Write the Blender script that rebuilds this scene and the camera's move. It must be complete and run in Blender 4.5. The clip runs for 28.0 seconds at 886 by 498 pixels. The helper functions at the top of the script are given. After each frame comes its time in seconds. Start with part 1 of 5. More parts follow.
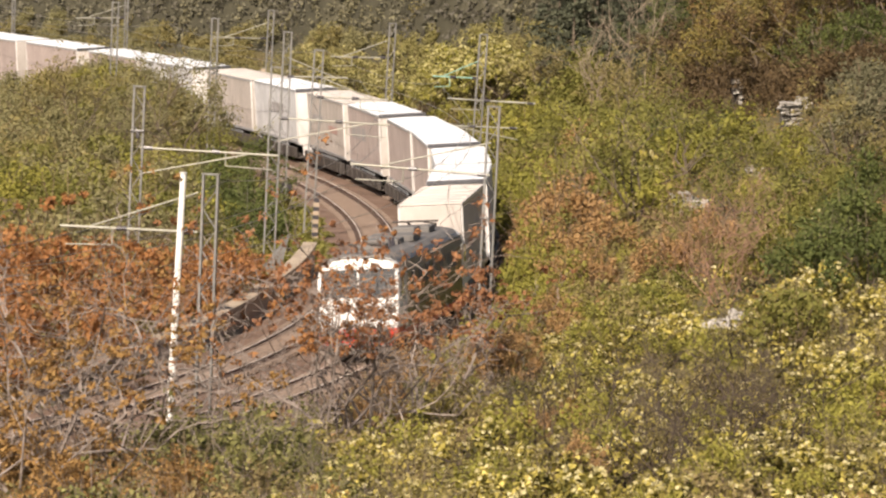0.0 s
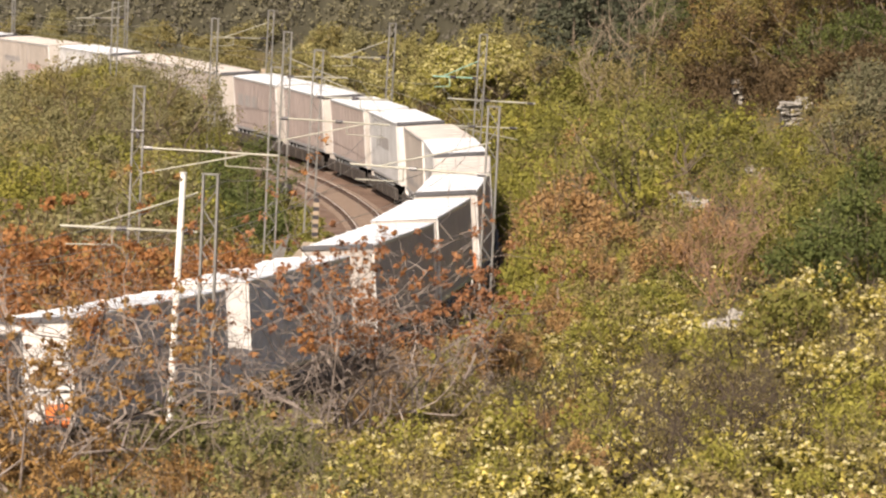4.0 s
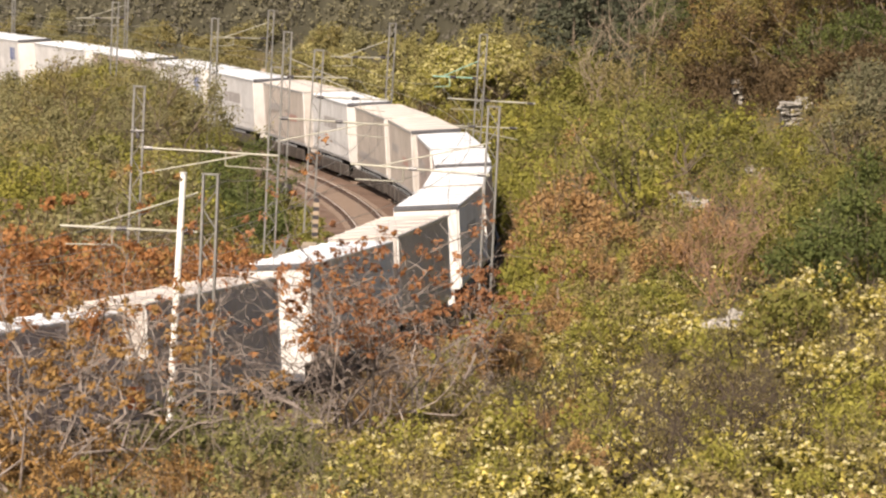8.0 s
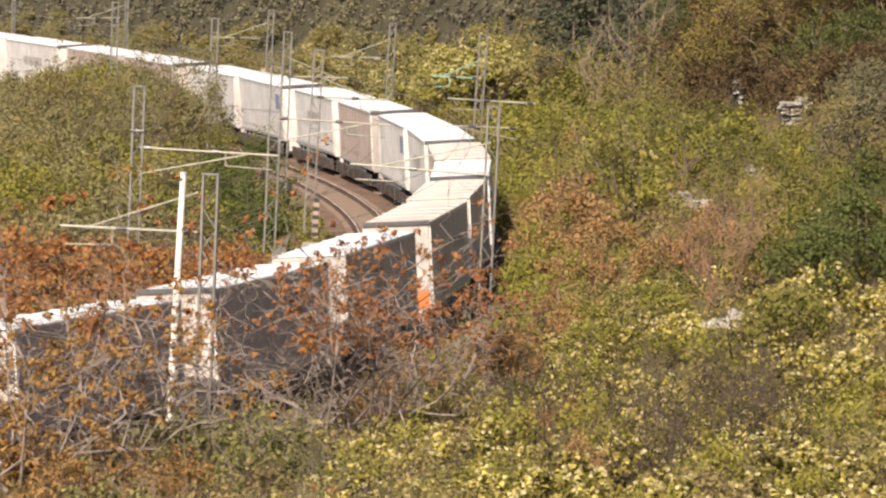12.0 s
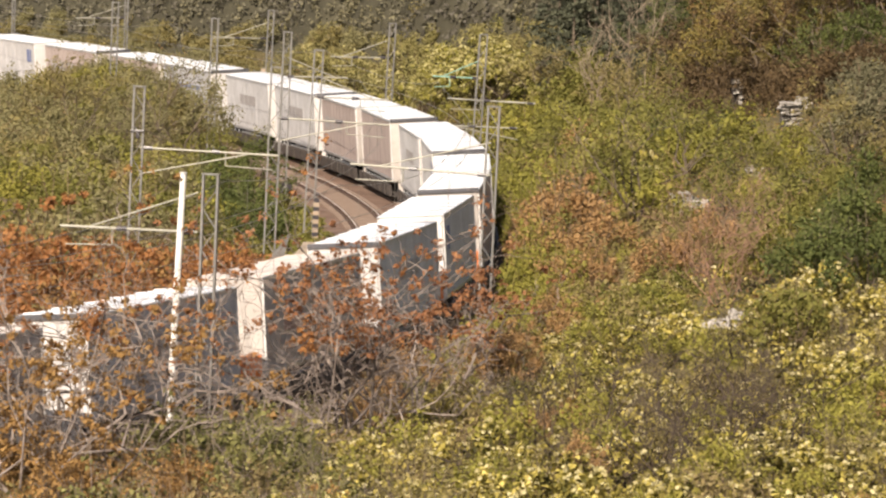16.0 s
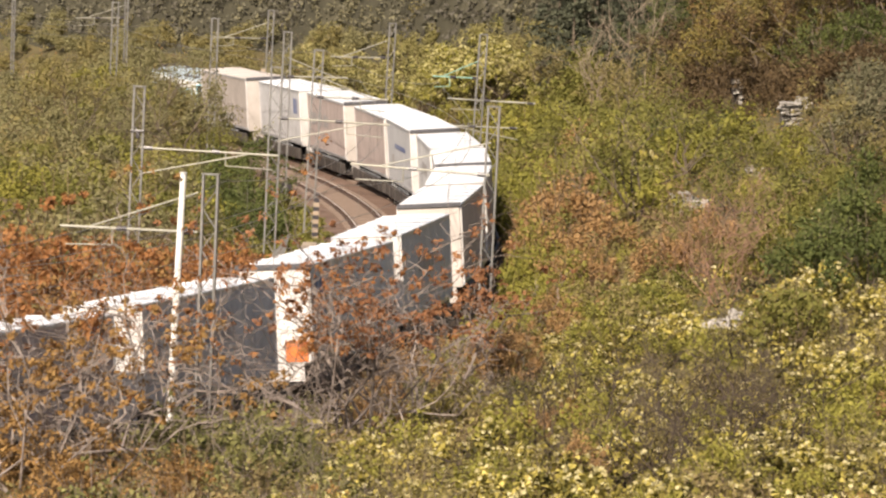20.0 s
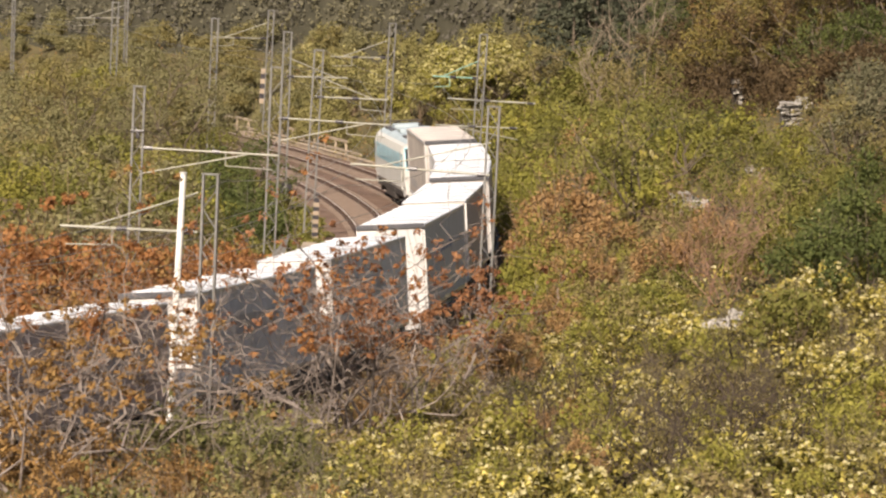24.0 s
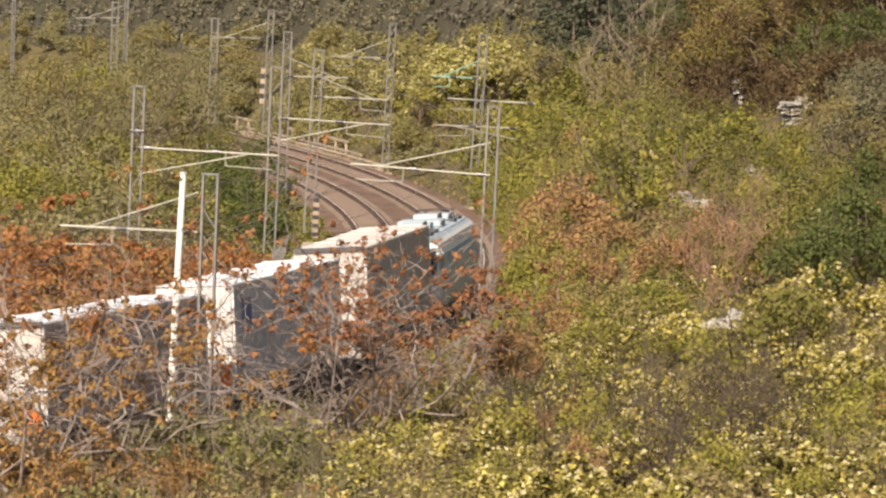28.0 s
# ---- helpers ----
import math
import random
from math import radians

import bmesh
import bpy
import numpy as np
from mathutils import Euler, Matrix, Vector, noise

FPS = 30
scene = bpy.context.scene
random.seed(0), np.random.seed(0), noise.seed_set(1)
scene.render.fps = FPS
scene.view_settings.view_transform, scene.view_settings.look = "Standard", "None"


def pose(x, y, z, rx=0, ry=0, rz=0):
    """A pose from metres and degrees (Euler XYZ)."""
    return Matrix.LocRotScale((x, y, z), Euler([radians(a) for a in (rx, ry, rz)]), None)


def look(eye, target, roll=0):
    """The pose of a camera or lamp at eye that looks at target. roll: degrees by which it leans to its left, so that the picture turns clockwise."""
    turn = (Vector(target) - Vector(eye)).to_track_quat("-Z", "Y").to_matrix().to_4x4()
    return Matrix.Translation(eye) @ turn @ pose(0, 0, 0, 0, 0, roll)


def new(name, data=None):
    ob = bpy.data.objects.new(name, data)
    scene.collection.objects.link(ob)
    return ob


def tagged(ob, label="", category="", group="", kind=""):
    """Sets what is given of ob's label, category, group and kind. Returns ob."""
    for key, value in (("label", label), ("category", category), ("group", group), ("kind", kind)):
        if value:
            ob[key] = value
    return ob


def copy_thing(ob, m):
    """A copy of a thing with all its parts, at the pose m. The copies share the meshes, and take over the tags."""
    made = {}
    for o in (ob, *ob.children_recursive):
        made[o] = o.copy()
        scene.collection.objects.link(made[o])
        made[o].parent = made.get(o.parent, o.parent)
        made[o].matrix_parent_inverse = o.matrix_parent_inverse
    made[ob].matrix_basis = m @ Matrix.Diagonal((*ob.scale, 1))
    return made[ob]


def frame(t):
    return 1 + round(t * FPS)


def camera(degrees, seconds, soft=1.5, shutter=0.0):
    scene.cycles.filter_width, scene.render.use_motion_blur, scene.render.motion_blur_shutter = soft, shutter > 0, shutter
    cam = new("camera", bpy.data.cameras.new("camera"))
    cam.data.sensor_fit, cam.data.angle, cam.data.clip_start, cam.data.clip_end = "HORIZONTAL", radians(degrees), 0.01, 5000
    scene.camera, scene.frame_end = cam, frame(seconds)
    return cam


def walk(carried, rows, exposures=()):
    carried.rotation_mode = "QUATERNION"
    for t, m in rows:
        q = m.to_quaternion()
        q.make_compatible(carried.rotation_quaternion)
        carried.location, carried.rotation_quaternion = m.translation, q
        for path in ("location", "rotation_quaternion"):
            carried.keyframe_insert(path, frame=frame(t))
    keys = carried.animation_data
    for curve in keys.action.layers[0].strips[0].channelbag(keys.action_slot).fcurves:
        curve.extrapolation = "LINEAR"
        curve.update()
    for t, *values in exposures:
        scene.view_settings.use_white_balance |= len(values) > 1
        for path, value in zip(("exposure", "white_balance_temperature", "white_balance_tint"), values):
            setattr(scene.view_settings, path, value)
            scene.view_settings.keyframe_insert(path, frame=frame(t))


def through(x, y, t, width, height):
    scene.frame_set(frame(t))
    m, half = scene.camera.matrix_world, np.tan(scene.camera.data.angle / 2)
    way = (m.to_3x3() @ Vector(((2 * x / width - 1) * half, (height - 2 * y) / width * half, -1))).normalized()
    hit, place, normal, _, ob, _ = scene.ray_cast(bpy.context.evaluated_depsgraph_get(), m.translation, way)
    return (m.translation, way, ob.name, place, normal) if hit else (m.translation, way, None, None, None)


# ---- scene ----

# ---- camera: stands still on a hillside ----
EYE = (0.0, 0.0, 17.42)
cam = camera(8.583, 28.0, soft=2.35)
VIEW = look(EYE, (0.0, 100.0, 17.42 - 100 * math.tan(radians(3.709))), 1.754)
walk(cam, [(0.0, VIEW), (28.0, VIEW)], exposures=[(0.0, 0.85, 7300, 15), (21.0, 0.85, 7300, 15), (24.0, 0.74, 7300, 15), (25.0, 0.72, 7300, 15), (26.2, 0.84, 7300, 15), (28.0, 0.85, 7300, 15)])

# ---- light ----
SUN_TO = Vector((-0.29, -0.71, 0.64)).normalized()
world = bpy.data.worlds.new("sky")
scene.world = world
world.use_nodes = True
wn = world.node_tree.nodes
sky = wn.new("ShaderNodeTexSky")
sky.sky_type = 'NISHITA'
sky.sun_disc = False
sky.sun_elevation = math.asin(SUN_TO.z)
sky.sun_rotation = math.atan2(SUN_TO.x, SUN_TO.y)
sky.air_density, sky.dust_density = 1.0, 2.0
world.node_tree.links.new(sky.outputs[0], wn["Background"].inputs[0])
wn["Background"].inputs[1].default_value = 0.066
sun_data = bpy.data.lights.new("sun", 'SUN')
sun_data.energy, sun_data.angle, sun_data.color = 4.55, radians(0.5), (1.0, 0.94, 0.85)
sun = new("sun", sun_data)
sun.matrix_world = look(SUN_TO * 300, (0, 0, 0))

# ---- the line of the railway: arc length s grows away from the camera ----
KNOT_S = (-110, -75, -45, -20, 0, 44.28, 95.71, 147.14, 198.57, 250)
KNOT_K = (-0.00623, -0.00423, -0.00428, -0.00399, -0.00246, -0.00242, -0.00218, -0.00181, -0.00162, -0.00144)
LS = np.arange(-760.0, 760.01, 0.5)
LK = np.interp(LS, KNOT_S, KNOT_K) * ((LS > -115) & (LS < 260))
LT = np.cumsum(LK) * 0.5
LT = LT - np.interp(0, LS, LT) + 0.06362
LX = np.cumsum(np.sin(LT)) * 0.5
LY = np.cumsum(np.cos(LT)) * 0.5
LX = LX - np.interp(0, LS, LX) + 0.27800
LY = LY - np.interp(0, LS, LY) + 237.68926
CANT = 4.39
SPEED, GAIN = 18.95, 0.05


def grade(s):
    """Height of the line: it falls gently away from the bend on both sides."""
    s = np.clip(s, -150.0, 250.0)
    return -0.00143 * s - 0.00952 * np.maximum(0.0, -s)


def at(s, lat=0.0, z=0.0):
    """A point beside the outer track: lat metres towards the inside of the curve."""
    t = float(np.interp(s, LS, LT))
    return Vector((float(np.interp(s, LS, LX)) - math.cos(t) * lat, float(np.interp(s, LS, LY)) + math.sin(t) * lat,
                   z + float(grade(s))))


def lateral(x, y):
    """Distance from the outer track and arc length, for arrays of points; positive is the inside of the curve."""
    x, y = np.atleast_1d(np.asarray(x, float)), np.atleast_1d(np.asarray(y, float))
    lat, arc = np.zeros(len(x)), np.zeros(len(x))
    cx, cy, cs, ct = LX[::8], LY[::8], LS[::8], LT[::8]
    for i in range(0, len(x), 2000):
        dx, dy = x[i:i + 2000, None] - cx[None], y[i:i + 2000, None] - cy[None]
        k = np.argmin(dx * dx + dy * dy, axis=1)
        r = np.arange(len(k))
        lat[i:i + 2000] = -dx[r, k] * np.cos(ct[k]) + dy[r, k] * np.sin(ct[k])
        arc[i:i + 2000] = cs[k] + dx[r, k] * np.sin(ct[k]) + dy[r, k] * np.cos(ct[k])
    return lat, arc


def smooth(a, b, v):
    t = np.clip((v - a) / (b - a), 0, 1)
    return t * t * (3 - 2 * t)


def ground_z(x, y):
    x, y = np.atleast_1d(np.asarray(x, float)), np.atleast_1d(np.asarray(y, float))
    lat, arc = lateral(x, y)
    base = -0.55 + grade(arc)
    r = np.maximum(0, -lat - 3.3)
    k = 0.10 + 0.32 * smooth(170, 270, y)
    outer = k * r * smooth(0, 5, r)
    outer = np.minimum(outer, 30 + 0.05 * r)
    l = np.maximum(0, lat - 8.5)
    inner = np.minimum(0.08 * l, 1.3) * smooth(0, 6, l) + 3.6 * smooth(6.2, 9.5, lat) * (1 - smooth(11, 17, lat)) * smooth(84, 106, arc) * (1 - smooth(128, 165, arc)) + 1.6 * smooth(3, 12, l) * smooth(0, 50, arc) * (1 - smooth(60, 100, arc))
    far = 0.16 * np.maximum(0, y - 455 + 0.2 * x) * smooth(0, 90, np.hypot(x, y) - 430) * smooth(6, 40, np.abs(lat))
    far = np.minimum(far, 90 + 0.02 * np.hypot(x, y))
    z = base + outer + inner + far
    hill = 15.7 - 0.13 * np.maximum(y, -60)
    near = (1 - smooth(70, 135, y)) * smooth(4, 40, r)
    z = z * (1 - near) + np.maximum(hill, z) * near
    bump = np.sin(x * 0.41 + 1.3 * np.sin(y * 0.17)) * np.cos(y * 0.33 + np.sin(x * 0.23)) * 0.35 + np.sin(x * 0.11) * np.sin(y * 0.07) * 0.6
    return z + bump * smooth(0.5, 6, r + l)


# ---- materials ----
def mat(name):
    m = bpy.data.materials.new(name)
    m.use_nodes = True
    n, l = m.node_tree.nodes, m.node_tree.links
    return m, n, l, n["Principled BSDF"]


def ramp(n, stops):
    r = n.new("ShaderNodeValToRGB")
    e = r.color_ramp.elements
    while len(e) < len(stops):
        e.new(0.5)
    for el, (p, c) in zip(e, stops):
        el.position, el.color = p, (*c, 1)
    return r


def surface(name, stops, scale=3.0, rough=0.7, metal=0.0, bump=0.15, fine=40.0, rand=0.0, spec=0.4):
    """A worn surface: colour by coarse and fine noise, fine relief; rand lets alike things differ a little in tone."""
    m, n, l, b = mat(name)
    tc = n.new("ShaderNodeTexCoord")
    a = n.new("ShaderNodeTexNoise")
    a.inputs["Scale"].default_value, a.inputs["Detail"].default_value = scale, 6
    f = n.new("ShaderNodeTexNoise")
    f.inputs["Scale"].default_value, f.inputs["Detail"].default_value = fine, 4
    l.new(tc.outputs["Object"], a.inputs["Vector"])
    l.new(tc.outputs["Object"], f.inputs["Vector"])
    mx = n.new("ShaderNodeMath")
    mx.operation = 'MULTIPLY_ADD'
    mx.inputs[1].default_value = 0.35
    l.new(f.outputs[0], mx.inputs[0])
    sc = n.new("ShaderNodeMath")
    sc.operation = 'MULTIPLY'
    sc.inputs[1].default_value = 0.65
    l.new(a.outputs[0], sc.inputs[0])
    l.new(sc.outputs[0], mx.inputs[2])
    r = ramp(n, stops)
    l.new(mx.outputs[0], r.inputs[0])
    col = r.outputs[0]
    if rand:
        oi = n.new("ShaderNodeObjectInfo")
        hs = n.new("ShaderNodeHueSaturation")
        mr = n.new("ShaderNodeMapRange")
        mr.inputs[3].default_value, mr.inputs[4].default_value = 1 - rand, 1 + rand
        l.new(oi.outputs["Random"], mr.inputs[0])
        l.new(mr.outputs[0], hs.inputs["Value"])
        l.new(col, hs.inputs["Color"])
        col = hs.outputs[0]
    l.new(col, b.inputs["Base Color"])
    b.inputs["Roughness"].default_value, b.inputs["Metallic"].default_value = rough, metal
    b.inputs["Specular IOR Level"].default_value = spec
    if bump:
        bp = n.new("ShaderNodeBump")
        bp.inputs["Strength"].default_value, bp.inputs["Distance"].default_value = bump, 0.03
        l.new(f.outputs[0], bp.inputs["Height"])
        l.new(bp.outputs[0], b.inputs["Normal"])
    return m


def leafy(name, stops, through=0.25, per_leaf=0.5):
    """Foliage: the tone differs from leaf to leaf and from plant to plant; some light passes through."""
    m, n, l, b = mat(name)
    g = n.new("ShaderNodeNewGeometry")
    oi = n.new("ShaderNodeObjectInfo")
    ad = n.new("ShaderNodeMath")
    ad.operation = 'MULTIPLY_ADD'
    ad.inputs[1].default_value = per_leaf
    l.new(g.outputs["Random Per Island"], ad.inputs[0])
    mu = n.new("ShaderNodeMath")
    mu.operation = 'MULTIPLY_ADD'
    mu.inputs[1].default_value, mu.inputs[2].default_value = 0.28, (0.72 - per_leaf) / 2
    l.new(oi.outputs["Random"], mu.inputs[0])
    l.new(mu.outputs[0], ad.inputs[2])
    r = ramp(n, stops)
    l.new(ad.outputs[0], r.inputs[0])
    l.new(r.outputs[0], b.inputs["Base Color"])
    b.inputs["Roughness"].default_value = 0.75
    b.inputs["Specular IOR Level"].default_value = 0.25
    tr = n.new("ShaderNodeBsdfTranslucent")
    l.new(r.outputs[0], tr.inputs[0])
    mix = n.new("ShaderNodeMixShader")
    mix.inputs[0].default_value = through
    l.new(b.outputs[0], mix.inputs[1])
    l.new(tr.outputs[0], mix.inputs[2])
    l.new(mix.outputs[0], n["Material Output"].inputs[0])
    return m


M_EARTH = surface("earth", [(0.25, (0.05, 0.042, 0.018)), (0.5, (0.085, 0.068, 0.028)), (0.75, (0.13, 0.10, 0.045))], 0.35, 0.95, bump=0.5, fine=6)
M_BALLAST = surface("ballast", [(0.3, (0.080, 0.047, 0.032)), (0.5, (0.135, 0.083, 0.058)), (0.7, (0.205, 0.135, 0.097))], 0.6, 0.95, bump=0.8, fine=9)
M_RAIL = surface("rail_steel", [(0.3, (0.06, 0.03, 0.02)), (0.7, (0.14, 0.075, 0.05))], 2, 0.55, 0.3)
# rust-brown ballast beside the rails, with the rails' shadow put into the colour
M_RAILSHADE = surface("rusty_shaded_ballast", [(0.3, (0.030, 0.017, 0.012)), (0.5, (0.06, 0.034, 0.024)), (0.7, (0.10, 0.06, 0.042))], 0.8, 0.95, bump=0.6, fine=9)
M_RAILTOP = surface("rail_top", [(0.3, (0.48, 0.40, 0.34)), (0.7, (0.66, 0.58, 0.51))], 2, 0.45, 0.3)
M_SLEEPER = surface("sleeper_concrete", [(0.3, (0.15, 0.105, 0.08)), (0.7, (0.24, 0.18, 0.14))], 2, 0.9)
M_CONC = surface("concrete", [(0.3, (0.24, 0.185, 0.135)), (0.7, (0.44, 0.36, 0.27))], 1.5, 0.9, bump=0.3)
M_GALV = surface("galvanised", [(0.3, (0.15, 0.148, 0.142)), (0.7, (0.27, 0.262, 0.25))], 3, 0.5, 0.35, rand=0.1)
M_TUBE = surface("tube_paint", [(0.3, (0.23, 0.225, 0.185)), (0.7, (0.36, 0.345, 0.285))], 2, 0.5, 0.1)
M_TUBEG = surface("tube_green", [(0.3, (0.16, 0.32, 0.26)), (0.7, (0.25, 0.42, 0.34))], 2, 0.5, 0.1)
M_WIRE = surface("copper_wire", [(0.3, (0.20, 0.19, 0.16)), (0.7, (0.30, 0.28, 0.25))], 2, 0.5, 0.6, bump=0)
M_INSUL = surface("insulator", [(0.3, (0.03, 0.03, 0.04)), (0.7, (0.07, 0.06, 0.06))], 3, 0.3)
M_WHITEPOLE = surface("white_pole", [(0.25, (0.62, 0.60, 0.55)), (0.6, (0.80, 0.78, 0.74))], 1.2, 0.5, rand=0)
M_BLACK = surface("black_paint", [(0.3, (0.012, 0.012, 0.013)), (0.7, (0.03, 0.03, 0.03))], 2, 0.4)
M_WHITE = surface("white_paint", [(0.3, (0.46, 0.45, 0.43)), (0.7, (0.62, 0.61, 0.59))], 1.5, 0.4)
M_ROCK = surface("limestone", [(0.3, (0.11, 0.10, 0.088)), (0.5, (0.30, 0.28, 0.25)), (0.7, (0.54, 0.515, 0.48))], 3.5, 0.9, bump=0.6, fine=8)
# ledge core: near-black colour stands for shade in the recessed joints
M_SHADEROCK = surface("shaded_rock", [(0.3, (0.03, 0.026, 0.022)), (0.7, (0.09, 0.078, 0.066))], 3.0, 0.95, bump=0.6, fine=8)
# sheet below the far leaves, coloured dark to match the shade among them
M_CANOPYSHADE = surface("shaded_canopy", [(0.3, (0.044, 0.041, 0.029)), (0.5, (0.057, 0.053, 0.036)), (0.7, (0.073, 0.067, 0.044))], 0.18, 0.95, bump=0.6, fine=2.0, spec=0.1)
M_BARK = surface("bark", [(0.3, (0.07, 0.052, 0.036)), (0.7, (0.17, 0.135, 0.10))], 4, 0.9, bump=0.4)
M_LIMB = surface("pale_grey_limb", [(0.35, (0.07, 0.052, 0.043)), (0.65, (0.33, 0.275, 0.24))], 1.6, 0.9, bump=0.3)
M_TWIG = surface("grey_twig", [(0.3, (0.075, 0.052, 0.032)), (0.7, (0.21, 0.15, 0.095))], 4, 0.9, bump=0.3)
M_DARKTWIG = surface("dark_twig", [(0.3, (0.028, 0.020, 0.014)), (0.7, (0.085, 0.062, 0.045))], 4, 0.9, bump=0.3)
M_REDTWIG = surface("reddish_twig", [(0.3, (0.13, 0.070, 0.045)), (0.7, (0.36, 0.22, 0.15))], 4, 0.9, bump=0.3)
M_PALELIMB = surface("pale_bare_limb", [(0.35, (0.13, 0.10, 0.07)), (0.65, (0.30, 0.24, 0.175))], 1.6, 0.9, bump=0.3)
M_STEEL = surface("wagon_steel", [(0.3, (0.035, 0.03, 0.028)), (0.7, (0.085, 0.07, 0.06))], 2, 0.7, rand=0.2)
M_TYRE = surface("rubber", [(0.3, (0.015, 0.015, 0.015)), (0.7, (0.035, 0.033, 0.03))], 4, 0.8)
M_WHEEL = surface("wheel_steel", [(0.3, (0.06, 0.045, 0.035)), (0.7, (0.14, 0.11, 0.09))], 4, 0.6, 0.4)
M_ROOF = surface("trailer_roof", [(0.3, (0.48, 0.49, 0.505)), (0.6, (0.70, 0.72, 0.75))], 0.45, 0.5, rand=0.06)
M_ROOFCREAM = surface("cream_roof", [(0.3, (0.43, 0.385, 0.345)), (0.6, (0.60, 0.545, 0.50))], 0.5, 0.55, rand=0.06)
M_DARKTRIM = surface("dark_trim", [(0.3, (0.05, 0.05, 0.055)), (0.7, (0.10, 0.10, 0.11))], 2, 0.6)
M_FRONT = surface("front_wall", [(0.25, (0.46, 0.435, 0.41)), (0.65, (0.68, 0.665, 0.65))], 0.8, 0.5, rand=0.14)
M_FRONTTAN = surface("front_wall_tan", [(0.25, (0.33, 0.295, 0.265)), (0.65, (0.52, 0.48, 0.445))], 0.8, 0.55, rand=0.14)
M_ORANGE = surface("orange_plate", [(0.3, (0.55, 0.13, 0.03)), (0.7, (0.70, 0.22, 0.06))], 2, 0.6)
M_RED = surface("red_paint", [(0.3, (0.50, 0.035, 0.02)), (0.7, (0.65, 0.06, 0.03))], 1.5, 0.45)
M_BLUE = surface("light_blue_paint", [(0.3, (0.22, 0.44, 0.52)), (0.7, (0.32, 0.55, 0.62))], 1.0, 0.4)
M_GLASS = surface("dark_glass", [(0.3, (0.015, 0.02, 0.025)), (0.7, (0.03, 0.035, 0.04))], 1, 0.02, bump=0, spec=0.5)
M_GREYROOF = surface("loco_roof", [(0.3, (0.09, 0.085, 0.08)), (0.7, (0.17, 0.16, 0.15))], 1.0, 0.7)
M_PALEROOF = surface("pale_loco_roof", [(0.3, (0.28, 0.34, 0.37)), (0.7, (0.42, 0.49, 0.52))], 1.0, 0.6)
M_ALU = surface("aluminium", [(0.3, (0.42, 0.43, 0.45)), (0.7, (0.60, 0.61, 0.63))], 2, 0.4, 0.6)
M_LOCOGREY = surface("loco_pale_grey", [(0.3, (0.46, 0.45, 0.42)), (0.7, (0.58, 0.57, 0.54))], 1.0, 0.5)
M_LAMP = surface("lamp_glass", [(0.3, (0.6, 0.6, 0.58)), (0.7, (0.8, 0.8, 0.78))], 2, 0.15)
CURTAIN = {}
for cname, lo, hi in (("white", (0.40, 0.395, 0.395), (0.64, 0.635, 0.64)), ("cream", (0.33, 0.29, 0.26), (0.50, 0.445, 0.405)),
                      ("pinkish", (0.32, 0.26, 0.24), (0.46, 0.385, 0.36)), ("pale_grey", (0.38, 0.38, 0.39), (0.48, 0.48, 0.49))):
    CURTAIN[cname] = surface("curtain_" + cname, [(0.3, lo), (0.7, hi)], 0.7, 0.55, bump=0.25, fine=5, rand=0.06)
M_PRINT = {"grey": surface("print_grey", [(0.3, (0.28, 0.26, 0.255)), (0.7, (0.38, 0.355, 0.345))], 2, 0.6),
           "blue": surface("print_blue", [(0.3, (0.10, 0.13, 0.24)), (0.7, (0.18, 0.21, 0.34))], 2, 0.6),
           "red": surface("print_red", [(0.3, (0.36, 0.22, 0.19)), (0.7, (0.46, 0.29, 0.25))], 2, 0.6)}
L_YELLOW = leafy("leaf_yellow_green", [(0.0, (0.03, 0.032, 0.006)), (0.3, (0.125, 0.108, 0.023)), (0.7, (0.345, 0.285, 0.066)), (1.0, (0.58, 0.485, 0.145))], 0.15, 0.72)
L_BLOSSOM = leafy("blossom", [(0.0, (0.44, 0.385, 0.17)), (0.5, (0.61, 0.545, 0.29)), (1.0, (0.75, 0.69, 0.45))], 0.3)
L_GREEN = leafy("leaf_green", [(0.0, (0.07, 0.074, 0.017)), (0.5, (0.172, 0.166, 0.04)), (1.0, (0.28, 0.258, 0.075))], 0.33)
L_OLIVE = leafy("leaf_olive", [(0.0, (0.14, 0.120, 0.046)), (0.5, (0.25, 0.208, 0.080)), (1.0, (0.37, 0.295, 0.125))], 0.33)
L_SAGE = leafy("leaf_sage", [(0.0, (0.050, 0.053, 0.018)), (0.5, (0.165, 0.160, 0.054)), (0.85, (0.30, 0.275, 0.105)), (1.0, (0.46, 0.40, 0.20))], 0.3, 0.6)
L_DARK = leafy("leaf_dark", [(0.0, (0.038, 0.05, 0.016)), (0.5, (0.092, 0.112, 0.032)), (1.0, (0.18, 0.195, 0.058))], 0.35)
L_BROWN = leafy("leaf_brown", [(0.0, (0.038, 0.026, 0.013)), (0.5, (0.092, 0.061, 0.029)), (0.85, (0.165, 0.107, 0.048)), (1.0, (0.24, 0.158, 0.07))], 0.2)
L_ORANGE = leafy("leaf_orange", [(0.0, (0.165, 0.074, 0.032)), (0.5, (0.345, 0.155, 0.058)), (1.0, (0.52, 0.265, 0.10))], 0.4)
L_RUST = leafy("leaf_rust", [(0.0, (0.17, 0.10, 0.042)), (0.5, (0.36, 0.215, 0.092)), (1.0, (0.52, 0.34, 0.155))], 0.35)
L_PALE = leafy("leaf_pale", [(0.0, (0.17, 0.155, 0.055)), (0.5, (0.245, 0.22, 0.080)), (0.85, (0.33, 0.29, 0.12)), (1.0, (0.46, 0.41, 0.22))], 0.4)
